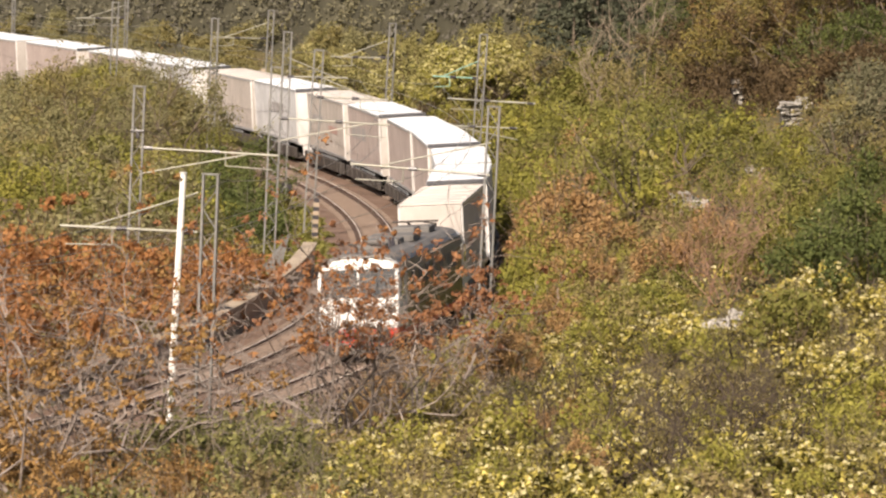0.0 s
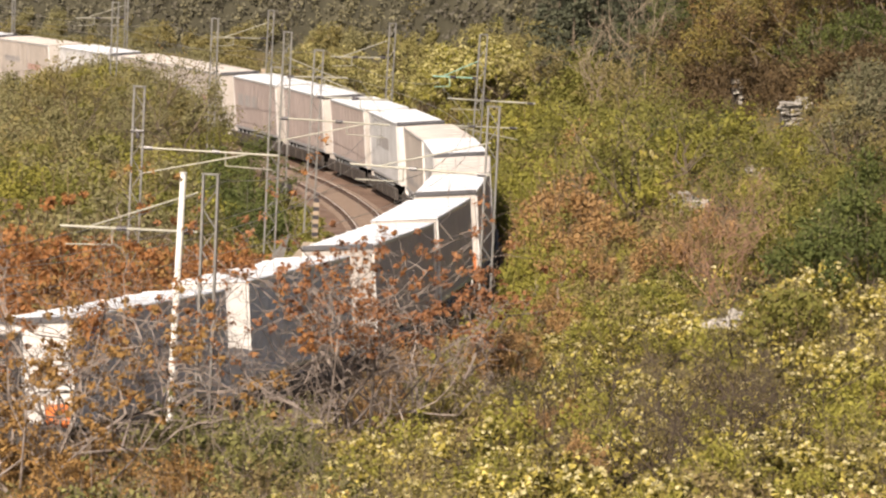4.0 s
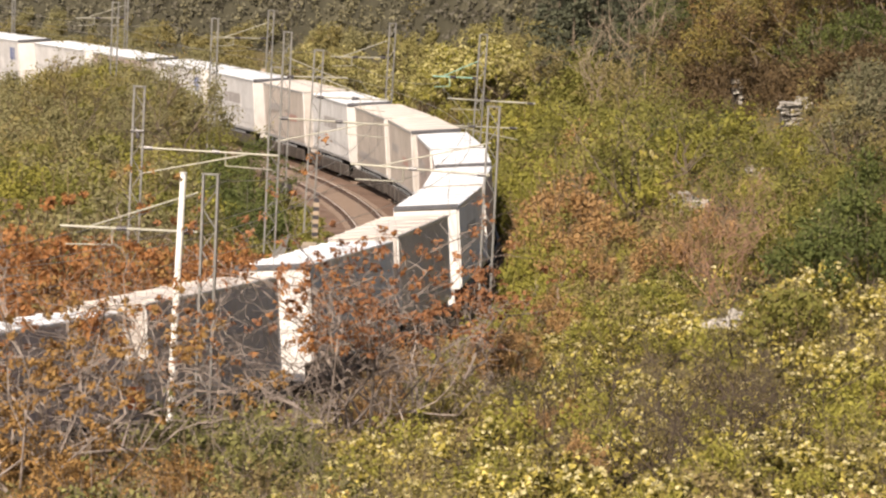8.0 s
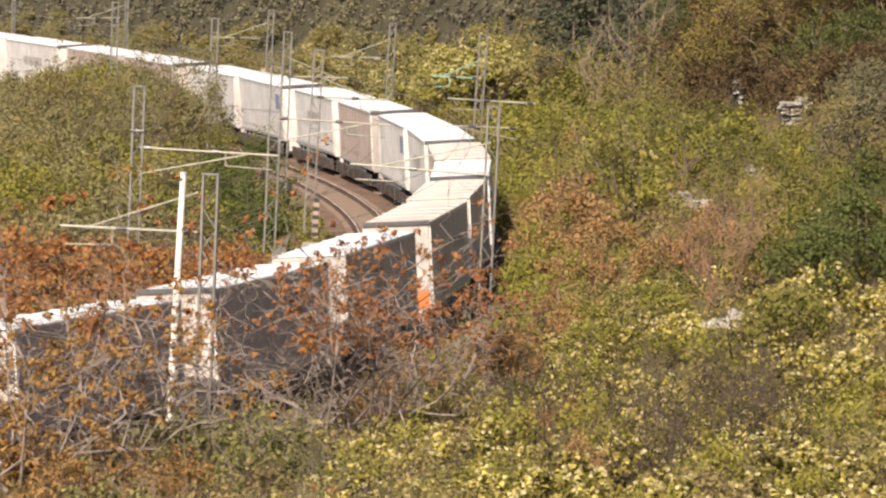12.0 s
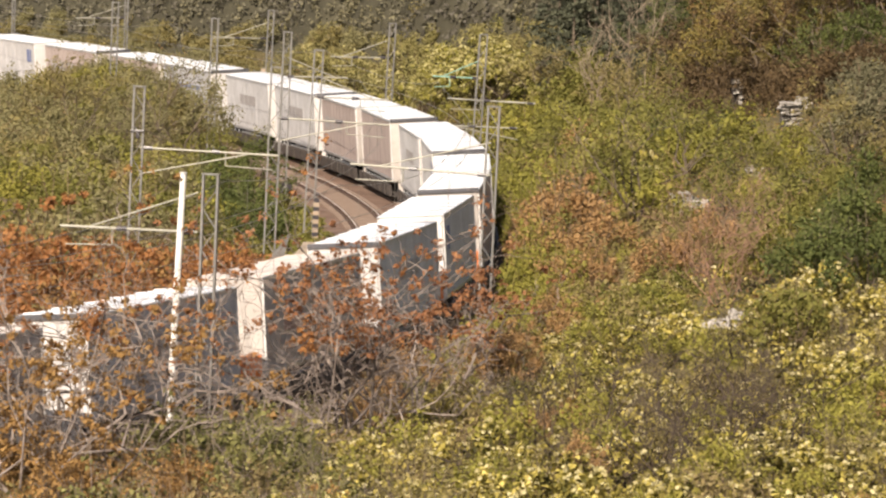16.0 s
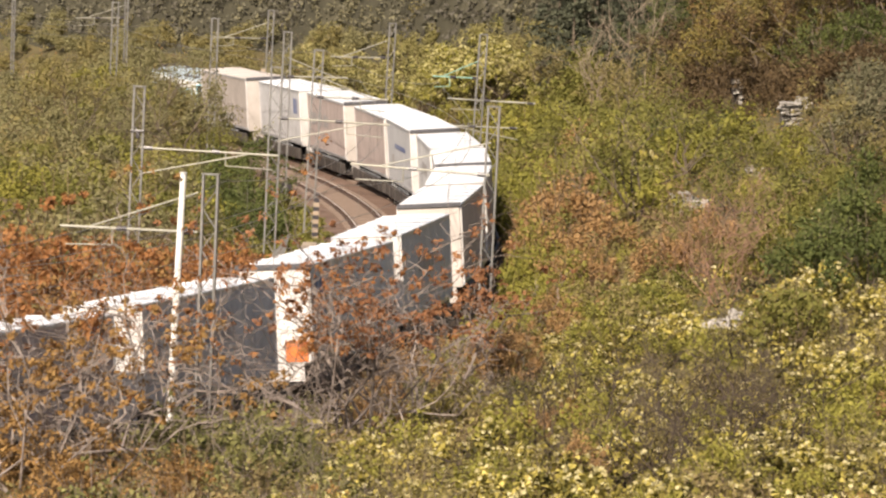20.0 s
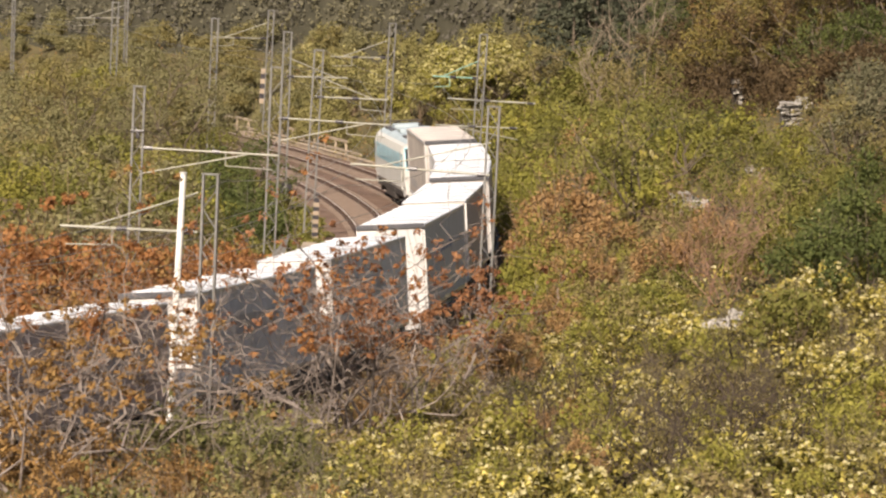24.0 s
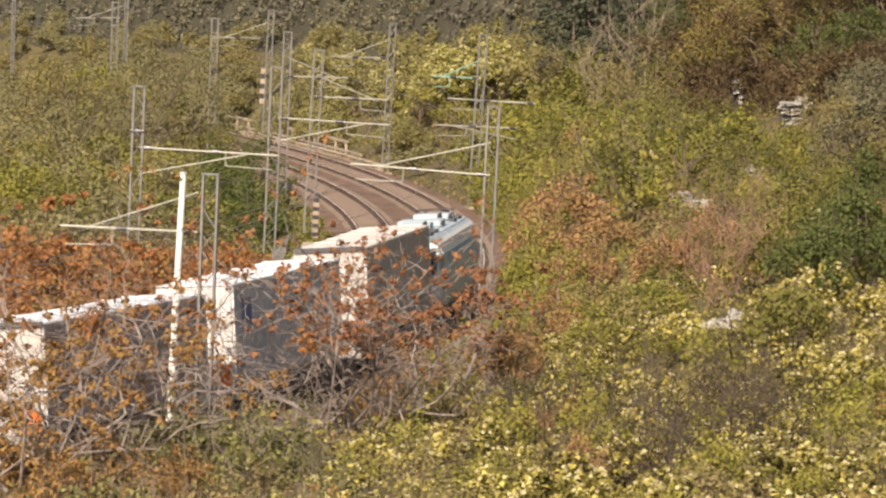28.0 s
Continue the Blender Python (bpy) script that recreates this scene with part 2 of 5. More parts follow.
L_LIME = leafy("leaf_lime", [(0.0, (0.095, 0.096, 0.020)), (0.5, (0.24, 0.225, 0.044)), (1.0, (0.38, 0.335, 0.08))], 0.33)
L_CREAM = leafy("cream_blossom", [(0.0, (0.30, 0.27, 0.10)), (0.5, (0.46, 0.41, 0.17)), (1.0, (0.62, 0.57, 0.32))], 0.3)
L_GOLD = leafy("leaf_golden", [(0.0, (0.18, 0.10, 0.038)), (0.5, (0.35, 0.205, 0.075)), (1.0, (0.50, 0.315, 0.12))], 0.4)
L_REDLEAF = leafy("leaf_brick_red", [(0.0, (0.15, 0.066, 0.036)), (0.5, (0.33, 0.152, 0.073)), (1.0, (0.50, 0.27, 0.13))], 0.4)
L_LARCH = leafy("leaf_larch", [(0.0, (0.06, 0.04, 0.013)), (0.5, (0.165, 0.108, 0.036)), (0.8, (0.26, 0.18, 0.06)), (1.0, (0.38, 0.25, 0.09))], 0.25)
L_OCHRE = leafy("leaf_ochre_green", [(0.0, (0.05, 0.042, 0.012)), (0.5, (0.16, 0.13, 0.038)), (0.8, (0.27, 0.205, 0.062)), (1.0, (0.40, 0.28, 0.095))], 0.25)
L_GREYGREEN = leafy("leaf_grey_green", [(0.0, (0.090, 0.086, 0.049)), (0.5, (0.135, 0.126, 0.071)), (1.0, (0.213, 0.195, 0.115))], 0.3)
L_STRAW = leafy("leaf_straw", [(0.0, (0.145, 0.112, 0.052)), (0.5, (0.275, 0.215, 0.095)), (1.0, (0.40, 0.315, 0.145))], 0.33)
L_CONIFER = leafy("needles", [(0.0, (0.032, 0.036, 0.024)), (0.5, (0.066, 0.072, 0.045)), (1.0, (0.115, 0.12, 0.072))], 0.1)
# lightened, desaturated green: air haze is mixed into this leaf colour
L_HAZE = leafy("hazy_leaf", [(0.0, (0.15, 0.138, 0.065)), (0.5, (0.235, 0.215, 0.10)), (1.0, (0.34, 0.305, 0.16))], 0.4)
# far wood leaves: greyed, narrow tones carry the distance haze
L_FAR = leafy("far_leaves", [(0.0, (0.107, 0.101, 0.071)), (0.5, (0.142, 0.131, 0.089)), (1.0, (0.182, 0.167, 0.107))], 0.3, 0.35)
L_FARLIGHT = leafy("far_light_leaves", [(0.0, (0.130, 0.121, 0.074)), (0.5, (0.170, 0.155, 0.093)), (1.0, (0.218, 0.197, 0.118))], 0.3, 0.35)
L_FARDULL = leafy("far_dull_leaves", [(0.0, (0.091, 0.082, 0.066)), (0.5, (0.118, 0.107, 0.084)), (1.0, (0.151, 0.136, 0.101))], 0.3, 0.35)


# ---- mesh helpers ----
def mesh_ob(name, verts, faces, material, parent=None, smooth_shade=False):
    me = bpy.data.meshes.new(name)
    me.from_pydata([tuple(v) for v in verts], [], faces)
    me.materials.append(material)
    if smooth_shade:
        me.polygons.foreach_set("use_smooth", [True] * len(me.polygons))
    ob = new(name, me)
    if parent:
        ob.parent = parent
    return ob


def part(name, bm, material, parent, label=""):
    me = bpy.data.meshes.new(name)
    bm.normal_update()
    bm.to_mesh(me)
    bm.free()
    me.materials.append(material)
    ob = new(name, me)
    ob.parent = parent
    if label:
        ob["label"] = label
    return ob


def box(bm, x0, x1, y0, y1, z0, z1, bevel=0.0):
    r = bmesh.ops.create_cube(bm, size=1.0)
    for v in r["verts"]:
        v.co = Vector((x0 + (v.co.x + 0.5) * (x1 - x0), y0 + (v.co.y + 0.5) * (y1 - y0), z0 + (v.co.z + 0.5) * (z1 - z0)))
    if bevel:
        edges = list({e for v in r["verts"] for e in v.link_edges})
        bmesh.ops.bevel(bm, geom=edges, offset=bevel, segments=2, affect='EDGES', profile=0.5)
    return bm


def boxes(*bs, bevel=0.0):
    bm = bmesh.new()
    for q in bs:
        box(bm, *q, bevel=bevel)
    return bm


def tube(bm, a, b, r0, r1=None, sides=8, caps=True):
    a, b = Vector(a), Vector(b)
    r1 = r0 if r1 is None else r1
    d = (b - a)
    q = d.to_track_quat('Z', 'Y').to_matrix()
    ring = []
    for p, r in ((a, r0), (b, r1)):
        ring.append([bm.verts.new(p + q @ Vector((math.cos(6.28318 * i / sides) * r, math.sin(6.28318 * i / sides) * r, 0))) for i in range(sides)])
    for i in range(sides):
        j = (i + 1) % sides
        bm.faces.new((ring[0][i], ring[0][j], ring[1][j], ring[1][i]))
    if caps:
        bm.faces.new(ring[0][::-1])
        bm.faces.new(ring[1])
    return bm


def tubes(*ts, sides=8):
    bm = bmesh.new()
    for q in ts:
        tube(bm, *q, sides=sides)
    return bm


def sweep(name, s0, s1, step, profile, material, parent=None, closed=True):
    """A profile of (lat, z) drawn along the line."""
    n = max(2, int((s1 - s0) / step) + 1)
    vs, fs, m = [], [], len(profile)
    for s in np.linspace(s0, s1, n):
        vs += [at(s, a, z) for a, z in profile]
    for i in range(n - 1):
        for j in range(m if closed else m - 1):
            k = (j + 1) % m
            fs.append((i * m + j, i * m + k, (i + 1) * m + k, (i + 1) * m + j))
    if closed:
        fs += [tuple(range(m))[::-1], tuple(range((n - 1) * m, n * m))]
    return mesh_ob(name, vs, fs, material, parent)


# ---- ground ----
def build_ground():
    xs = np.unique(np.concatenate([np.linspace(-1500, -120, 18), np.linspace(-120, -40, 30), np.linspace(-40, 40, 90), np.linspace(40, 120, 30), np.linspace(120, 1500, 18)]))
    ys = np.unique(np.concatenate([np.linspace(-900, -60, 14), np.linspace(-60, 90, 40), np.linspace(90, 470, 240), np.linspace(470, 900, 60), np.linspace(900, 3000, 20)]))
    gx, gy = np.meshgrid(xs, ys)
    z = ground_z(gx.ravel(), gy.ravel())
    vs = np.stack([gx.ravel(), gy.ravel(), z], 1).tolist()
    w = len(xs)
    fs = [(j * w + i, j * w + i + 1, (j + 1) * w + i + 1, (j + 1) * w + i) for j in range(len(ys) - 1) for i in range(w - 1)]
    g = mesh_ob("ground", vs, fs, M_EARTH, smooth_shade=True)
    tagged(g, "dry brown earth slope under scrub beside the railway", "ground", kind="structure")


build_ground()


def build_track():
    bed = sweep("track_bed", -700, 700, 2.0, [(7.6, -0.75), (6.3, -0.22), (5.3, -0.20), (2.7, -0.14), (1.3, -0.20), (-1.3, -0.08), (-2.3, -0.14), (-3.4, -0.75)], M_BALLAST)
    tagged(bed, "reddish brown stone ballast bed of a double-track railway", "railway track", kind="structure")
    for tr, name in ((0.0, "outer"), (4.0, "inner")):
        track = tagged(new("railway_track"), "curved railway track with rusty rails on brown ballast", "railway track", "two parallel tracks", kind="structure")
        for sgn in (1, -1):
            zr = 0.0 if sgn > 0 else 0.11
            c = tr + sgn * 0.7525
            rail = sweep("rail", -300, 300, 2.0, [(c - 0.065, zr - 0.16), (c + 0.065, zr - 0.16), (c + 0.03, zr - 0.04), (c + 0.035, zr - 0.004), (c - 0.035, zr - 0.004), (c - 0.03, zr - 0.04)], M_RAIL, track)
            # dark strip under each rail: rust plus a painted rail shadow
            sweep("rail_shade_stain", -160, 260, 2.0, [(c - 0.22, zr - 0.13), (c + 0.22, zr - 0.13), (c + 0.22, zr - 0.085), (c - 0.22, zr - 0.085)], M_RAILSHADE, rail)
            top = sweep("rail_head", -300, 300, 2.0, [(c - 0.034, zr - 0.004), (c + 0.034, zr - 0.004), (c + 0.032, zr + 0.003), (c - 0.032, zr + 0.003)], M_RAILTOP, rail)
        # sleepers, joined
        vs, fs = [], []
        tilt = math.tan(radians(CANT))
        for s in np.arange(-110, 260, 0.6):
            k = len(vs)
            for dz in (-0.24, -0.10):
                for ds, dl in ((-0.13, -1.25), (0.13, -1.25), (0.13, 1.25), (-0.13, 1.25)):
                    vs.append(at(s + ds, tr + dl, dz + 0.057 - dl * tilt * 0.8))
            fs += [(k + 4, k + 5, k + 6, k + 7), (k, k + 1, k + 5, k + 4), (k + 1, k + 2, k + 6, k + 5), (k + 2, k + 3, k + 7, k + 6), (k + 3, k, k + 4, k + 7)]
        tagged(mesh_ob("sleepers", vs, fs, M_SLEEPER, track), kind="stuff")


build_track()


# ---- the train ----
def wheel_bm(x, y, z, r, w):
    bm = bmesh.new()
    tube(bm, (x, y - w / 2, z), (x, y + w / 2, z), r, sides=18)
    return bm


def bogie(parent, x, frame_mat=M_STEEL, r=0.46):
    b = part("bogie", boxes((x - 1.5, x + 1.5, 0.92, 1.06, r - 0.04, r + 0.16), (x - 1.5, x + 1.5, -1.06, -0.92, r - 0.04, r + 0.16),
                            (x - 0.2, x + 0.2, -0.95, 0.95, r, r + 0.2), bevel=0.02), frame_mat, parent)
    for dx in (-2 * r, 2 * r):
        for sy in (-1, 1):
            part("wheel", wheel_bm(x + dx, sy * 0.76, r, r, 0.13), M_WHEEL, b)
    return b


def curtain_bm(y_out, y_in, z0, z1, x0, x1):
    """A tarpaulin side, taut between straps and slightly bulged."""
    bm = bmesh.new()
    nx, rows = 46, (z0, z0 + 0.25, (z0 + z1) / 2, z1 - 0.2, z1)
    sg = 1 if y_out > 0 else -1
    grid = []
    for zi, z in enumerate(rows):
        line = []
        for i in range(nx + 1):
            d = 0.018 * (0.5 - 0.5 * math.cos(i * math.pi)) + 0.02 * math.sin(i * 1.7 + zi)
            d = d * (0 if zi in (0, 4) else 1)
            line.append(bm.verts.new((x0 + (x1 - x0) * i / nx, y_out - sg * d, z)))
        grid.append(line)
    for a, b in zip(grid, grid[1:]):
        for i in range(nx):
            f = (a[i], a[i + 1], b[i + 1], b[i])
            bm.faces.new(f if sg < 0 else f[::-1])
    top, bot = grid[-1], grid[0]
    inner_t = [bm.verts.new((v.co.x, y_in, v.co.z)) for v in (top[0], top[-1])]
    inner_b = [bm.verts.new((v.co.x, y_in, v.co.z)) for v in (bot[0], bot[-1])]
    bm.faces.new([*top, inner_t[1], inner_t[0]])
    bm.faces.new([*bot, inner_b[1], inner_b[0]])
    bm.faces.new([g[0] for g in grid] + [inner_t[0], inner_b[0]])
    bm.faces.new([g[-1] for g in grid] + [inner_t[1], inner_b[1]])
    bm.faces.new((inner_t[0], inner_t[1], inner_b[1], inner_b[0]))
    return bm


ZB, ZT = 1.12, 4.25
def build_trailer(curtain, label, prints=(), plate=None, top_band=True):
    xr = -7.25 if top_band else -7.0  # rear end, from the middle
    tr = tagged(new("semi_trailer"), label, "trailer", "semi-trailers on the freight train")
    part("body", boxes((xr + 0.06, 6.70, -1.19, 1.19, ZB, ZT - 0.12)), M_DARKTRIM, tr)
    for sy in (-1, 1):
        c = part("side_curtain", curtain_bm(sy * 1.262, sy * 1.2, ZB + 0.06, ZT - 0.16, xr + 0.14, 6.62), CURTAIN[curtain], tr)
        part("top_rail", boxes((xr + 0.02, 6.74, sy * 1.232 - 0.04, sy * 1.232 + 0.04, ZT - 0.16, ZT - 0.05), bevel=0.01), M_ALU, tr)
        part("side_sill", boxes((xr + 0.02, 6.74, sy * 1.23 - 0.045, sy * 1.23 + 0.045, ZB - 0.10, ZB + 0.06), bevel=0.01), M_ALU, tr)
        for x in (xr + 0.10, 6.66):
            part("corner_post", boxes((x - 0.07, x + 0.07, sy * 1.235 - 0.04, sy * 1.235 + 0.04, ZB, ZT - 0.1), bevel=0.015), M_FRONT, tr)
        for pm, px0, px1, pz0, pz1 in prints:
            part("side_print", boxes((px0, px1, sy * 1.267 - 0.004, sy * 1.267 + 0.004, pz0, pz1)), M_PRINT[pm], c)
        part("side_guard", boxes((-2.6, 3.4, sy * 1.2 - 0.02, sy * 1.2 + 0.02, 0.62, 0.74), (-2.6, 3.4, sy * 1.2 - 0.02, sy * 1.2 + 0.02, 0.80, 0.90)), M_ALU, tr)
        part("landing_leg", boxes((3.9, 4.05, sy * 0.75 - 0.07, sy * 0.75 + 0.07, 0.35, ZB), (3.82, 4.13, sy * 0.75 - 0.12, sy * 0.75 + 0.12, 0.30, 0.35)), M_STEEL, tr)
        for x in (-3.5, -4.8, -6.1):
            w = part("wheel", wheel_bm(x, sy * 1.02, 0.72, 0.46, 0.36), M_TYRE, tr)
            part("rim", wheel_bm(x, sy * 1.19, 0.72, 0.26, 0.05), M_ALU, w)
    # crowned roof skin
    roof_mat = M_ROOFCREAM if curtain == "cream" else M_ROOF
    bm = bmesh.new()
    pts = ((-1.275, ZT - 0.07), (-1.26, ZT - 0.03), (-0.6, ZT), (0, ZT + 0.012), (0.6, ZT), (1.26, ZT - 0.03), (1.275, ZT - 0.07))
    rows = [[bm.verts.new((x, y, z)) for y, z in pts] for x in (xr, xr + 0.08, -2, 2, 6.7, 6.78)]
    for a, b in zip(rows, rows[1:]):
        for i in range(len(pts) - 1):
            bm.faces.new((a[i], b[i], b[i + 1], a[i + 1]))
        bm.faces.new((a[-1], b[-1], b[0], a[0]))
    bm.faces.new(rows[0][::-1])
    bm.faces.new(rows[-1])
    rf = part("roof", bm, roof_mat, tr)
    for x in (xr + 0.9, -4.6, -2.2, 0.4, 3.0, 5.4):
        part("roof_bow", boxes((x - 0.03, x + 0.03, -1.2, 1.2, ZT - 0.02, ZT + 0.02), bevel=0.008), roof_mat, rf)
    front = M_FRONT if curtain in ("white", "pale_grey") else M_FRONTTAN
    fw = part("front_wall", boxes((6.70, 6.78, -1.19, 1.19, 0.95, ZT - 0.1), bevel=0.02), front, tr)
    part("front_skirt", boxes((6.66, 6.74, -0.95, 0.95, 0.34, 0.96), bevel=0.02), front, tr)
    # dark band across the top edge of the front wall
    if top_band:
        part("front_top_band", boxes((6.74, 6.84, -1.25, 1.25, ZT - 0.15, ZT + 0.018), bevel=0.01), M_DARKTRIM, tr, "dark band along the front top edge")
    if plate:
        part("front_plate", boxes((6.782, 6.80, 0.35, 1.12, 1.0, 1.7), bevel=0.005), plate, fw, "orange warning plate")
    for sy in (-1, 1):
        d = part("rear_door", boxes((xr, xr + 0.055, 0.01 if sy > 0 else -1.19, 1.19 if sy > 0 else -0.01, ZB, ZT - 0.12), bevel=0.01), M_FRONT, tr)
        part("lock_rod", tubes(((xr - 0.02, sy * 0.45, ZB + 0.1), (xr - 0.02, sy * 0.45, ZT - 0.2), 0.018)), M_ALU, d)
    part("chassis", boxes((xr + 0.2, 5.6, -0.5, -0.38, 0.72, ZB), (xr + 0.2, 5.6, 0.38, 0.5, 0.72, ZB), (xr + 0.08, xr + 0.16, -1.1, 1.1, 0.62, 0.72)), M_STEEL, tr)
    return tr


def build_wagon():
    w = tagged(new("low_floor_wagon"), "dark rusty low-floor wagon carrying a semi-trailer", "wagon", "wagons of the freight train")
    for sy in (-1, 1):
        part("side_beam", boxes((-7.5, 6.9, sy * 1.40 - 0.07, sy * 1.40 + 0.07, 0.24, 0.84), bevel=0.02), M_STEEL, w)
        for x in (-6.9, -4.6, -2.2, 0.2, 2.6, 5.0, 6.5):
            part("rib", boxes((x - 0.05, x + 0.05, sy * 1.49 - 0.025, sy * 1.49 + 0.025, 0.26, 0.82)), M_STEEL, w)
    part("floor_plate", boxes((-8.2, 7.4, -1.32, 1.32, 0.23, 0.29)), M_STEEL, w)
    part("hitch", boxes((4.9, 5.6, -0.4, 0.4, 0.9, 1.02), (5.1, 5.4, -0.6, -0.4, 0.28, 0.98), (5.1, 5.4, 0.4, 0.6, 0.28, 0.98)), M_STEEL, w)
    for x in (-5.6, 5.6):
        bogie(w, x, r=0.19)
    for x in (7.25, -7.25):
        part("drawbar", boxes((min(x, x * 1.1), max(x, x * 1.1), -0.12, 0.12, 0.24, 0.36), bevel=0.02), M_STEEL, w)
    return w


def loft(sections):
    bm = bmesh.new()
    rows = [[bm.verts.new(p) for p in sec] for sec in sections]
    n = len(rows[0])
    for a, b in zip(rows, rows[1:]):
        for i in range(n):
            j = (i + 1) % n
            bm.faces.new((a[i], a[j], b[j], b[i]))
    bm.faces.new(rows[0][::-1])
    bm.faces.new(rows[-1])
    bmesh.ops.recalc_face_normals(bm, faces=bm.faces)
    return bm


def mirror(half):
    return half + [(-y, z) for y, z in half[::-1]]


def nose_x(z):
    return 9.42 - max(0.0, z - 1.75) * 0.34


def build_loco(label, body_mat, cab_mat, apron_mat, roof_mat, band_mat=None, name="electric_locomotive"):
    lo = tagged(new(name), label, "locomotive", "locomotives of the freight train")
    wall = mirror([(1.40, 0.95), (1.48, 1.15), (1.48, 2.2), (1.48, 3.05), (1.36, 3.42), (1.20, 3.55)])
    part("body", loft([[(x, y, z) for y, z in wall] for x in (-8.1, -4, 0, 4, 8.1)]), body_mat, lo)
    top = mirror([(1.22, 3.54), (1.05, 3.70), (0.6, 3.80)])
    rf = part("roof", loft([[(x, y, z) for y, z in top] for x in (-8.4, 0, 8.4)]), roof_mat, lo)
    for x0, x1, hw in ((-6.2, -4.6, 0.7), (-1.2, 0.8, 0.85), (1.4, 3.0, 0.6), (5.0, 6.0, 0.55)):
        part("roof_box", boxes((x0, x1, -hw, hw, 3.78, 4.02), bevel=0.04), roof_mat, rf)
    if band_mat is not None:
        for x in (-6.6, -4.4, 4.4, 6.6):
            for sy in (-1, 1):
                part("roof_vent", boxes((x - 0.75, x + 0.75, sy * 0.82 - 0.17, sy * 0.82 + 0.17, 3.70, 3.83), bevel=0.02), M_DARKTRIM, rf)
    for x in (-3.2, -2.4, 3.6, 4.4):
        part("insulator", tubes(((x, 0.5, 3.78), (x, 0.5, 4.15), 0.09, 0.05)), M_INSUL, rf)
    for x, up in ((-6.9, 0), (6.9, 0)):
        part("pantograph", tubes(((x - 0.9, -0.45, 3.95), (x + 0.9, -0.3, 4.12), 0.03), ((x - 0.9, 0.45, 3.95), (x + 0.9, 0.3, 4.12), 0.03),
                                 ((x + 0.8, -0.85, 4.16), (x + 0.8, 0.85, 4.16), 0.035), ((x + 1.0, -0.85, 4.16), (x + 1.0, 0.85, 4.16), 0.035),
                                 ((x - 0.9, -0.5, 3.80), (x - 0.9, -0.5, 3.98), 0.05), ((x - 0.9, 0.5, 3.80), (x - 0.9, 0.5, 3.98), 0.05)), M_STEEL, rf)
    for sg in (1, -1):
        cab_half = [(1.40, 1.12), (1.47, 1.3), (1.47, 2.2), (1.46, 3.05), (1.34, 3.42), (1.12, 3.62), (0.55, 3.74)]
        secs = [[(sg * 8.1, y, z) for y, z in mirror(cab_half)], [(sg * 8.75, y, z) for y, z in mirror(cab_half)]]
        secs.append([(sg * (nose_x(z) - 0.12), y * 0.985, z if z < 3.5 else z - 0.04) for y, z in mirror(cab_half)])
        secs.append([(sg * nose_x(z), y * 0.955, 1.2 + (z - 1.2) * 0.965) for y, z in mirror(cab_half)])
        cab = part("cab", loft(secs), cab_mat, lo)
        part("apron", loft([[(sg * x, y * k, z) for y, z in mirror([(1.30, 0.50), (1.42, 0.75), (1.42, 1.12)])] for x, k in ((8.0, 1), (8.9, 1), (9.34, 0.99), (9.46, 0.955))]), apron_mat, lo)

        def face_panel(nm, y0, y1, z0, z1, mt, parent_ob, out=0.012, label=""):
            bm = bmesh.new()
            v = []
            for o in (out, -0.03):
                for y, z in ((y0, z0), (y1, z0), (y1, z1), (y0, z1)):
                    v.append(bm.verts.new((sg * (nose_x(z) + o), y, z)))
            for f in ((0, 1, 2, 3), (7, 6, 5, 4), (0, 4, 5, 1), (1, 5, 6, 2), (2, 6, 7, 3), (3, 7, 4, 0)):
                bm.faces.new([v[i] for i in f])
            bmesh.ops.recalc_face_normals(bm, faces=bm.faces)
            return part(nm, bm, mt, parent_ob, label)

        if band_mat is not None:
            face_panel("cab_band", -1.36, 1.36, 2.15, 3.38, band_mat, cab, 0.004, "light blue band")
            for sy in (-1, 1):
                part("side_cab_band", boxes((min(sg * 8.1, sg * 8.92), max(sg * 8.1, sg * 8.92), sy * 1.468 - 0.01, sy * 1.468 + 0.01, 2.15, 3.04)), band_mat, cab, "light blue band")
        for sy in (-1, 1):
            face_panel("windscreen", sy * 0.04 if sy > 0 else -1.30, 1.30 if sy > 0 else -0.04, 2.30, 3.30, M_GLASS, cab)
            hl = part("headlight", tubes(((sg * (nose_x(1.5) - 0.05), sy * 0.95, 1.42), (sg * (nose_x(1.5) + 0.02), sy * 0.95, 1.42), 0.13)), M_LAMP, cab, "round headlight")
            part("buffer", tubes(((sg * 9.4, sy * 0.87, 1.04), (sg * 9.75, sy * 0.87, 1.04), 0.11), ((sg * 9.72, sy * 0.87, 1.04), (sg * 9.80, sy * 0.87, 1.04), 0.24)), M_STEEL, lo)
            part("cab_window", boxes((sg * 8.45 - 0.3, sg * 8.45 + 0.3, sy * 1.475 - 0.01, sy * 1.475 + 0.01, 2.35, 3.05)), M_GLASS, cab)
            part("cab_door", boxes((sg * 7.75 - 0.3, sg * 7.75 + 0.3, sy * 1.485 - 0.012, sy * 1.485 + 0.012, 1.1, 3.1), bevel=0.01), cab_mat, lo)
            part("wiper", tubes(((sg * (nose_x(2.4) + 0.03), sy * 0.6, 2.36), (sg * (nose_x(2.95) + 0.03), sy * 0.75, 2.95), 0.012)), M_BLACK, cab)
        part("headlight", tubes(((sg * (nose_x(3.4) - 0.05), 0, 3.40), (sg * (nose_x(3.4) + 0.03), 0, 3.40), 0.12)), M_LAMP, cab, "round headlight")
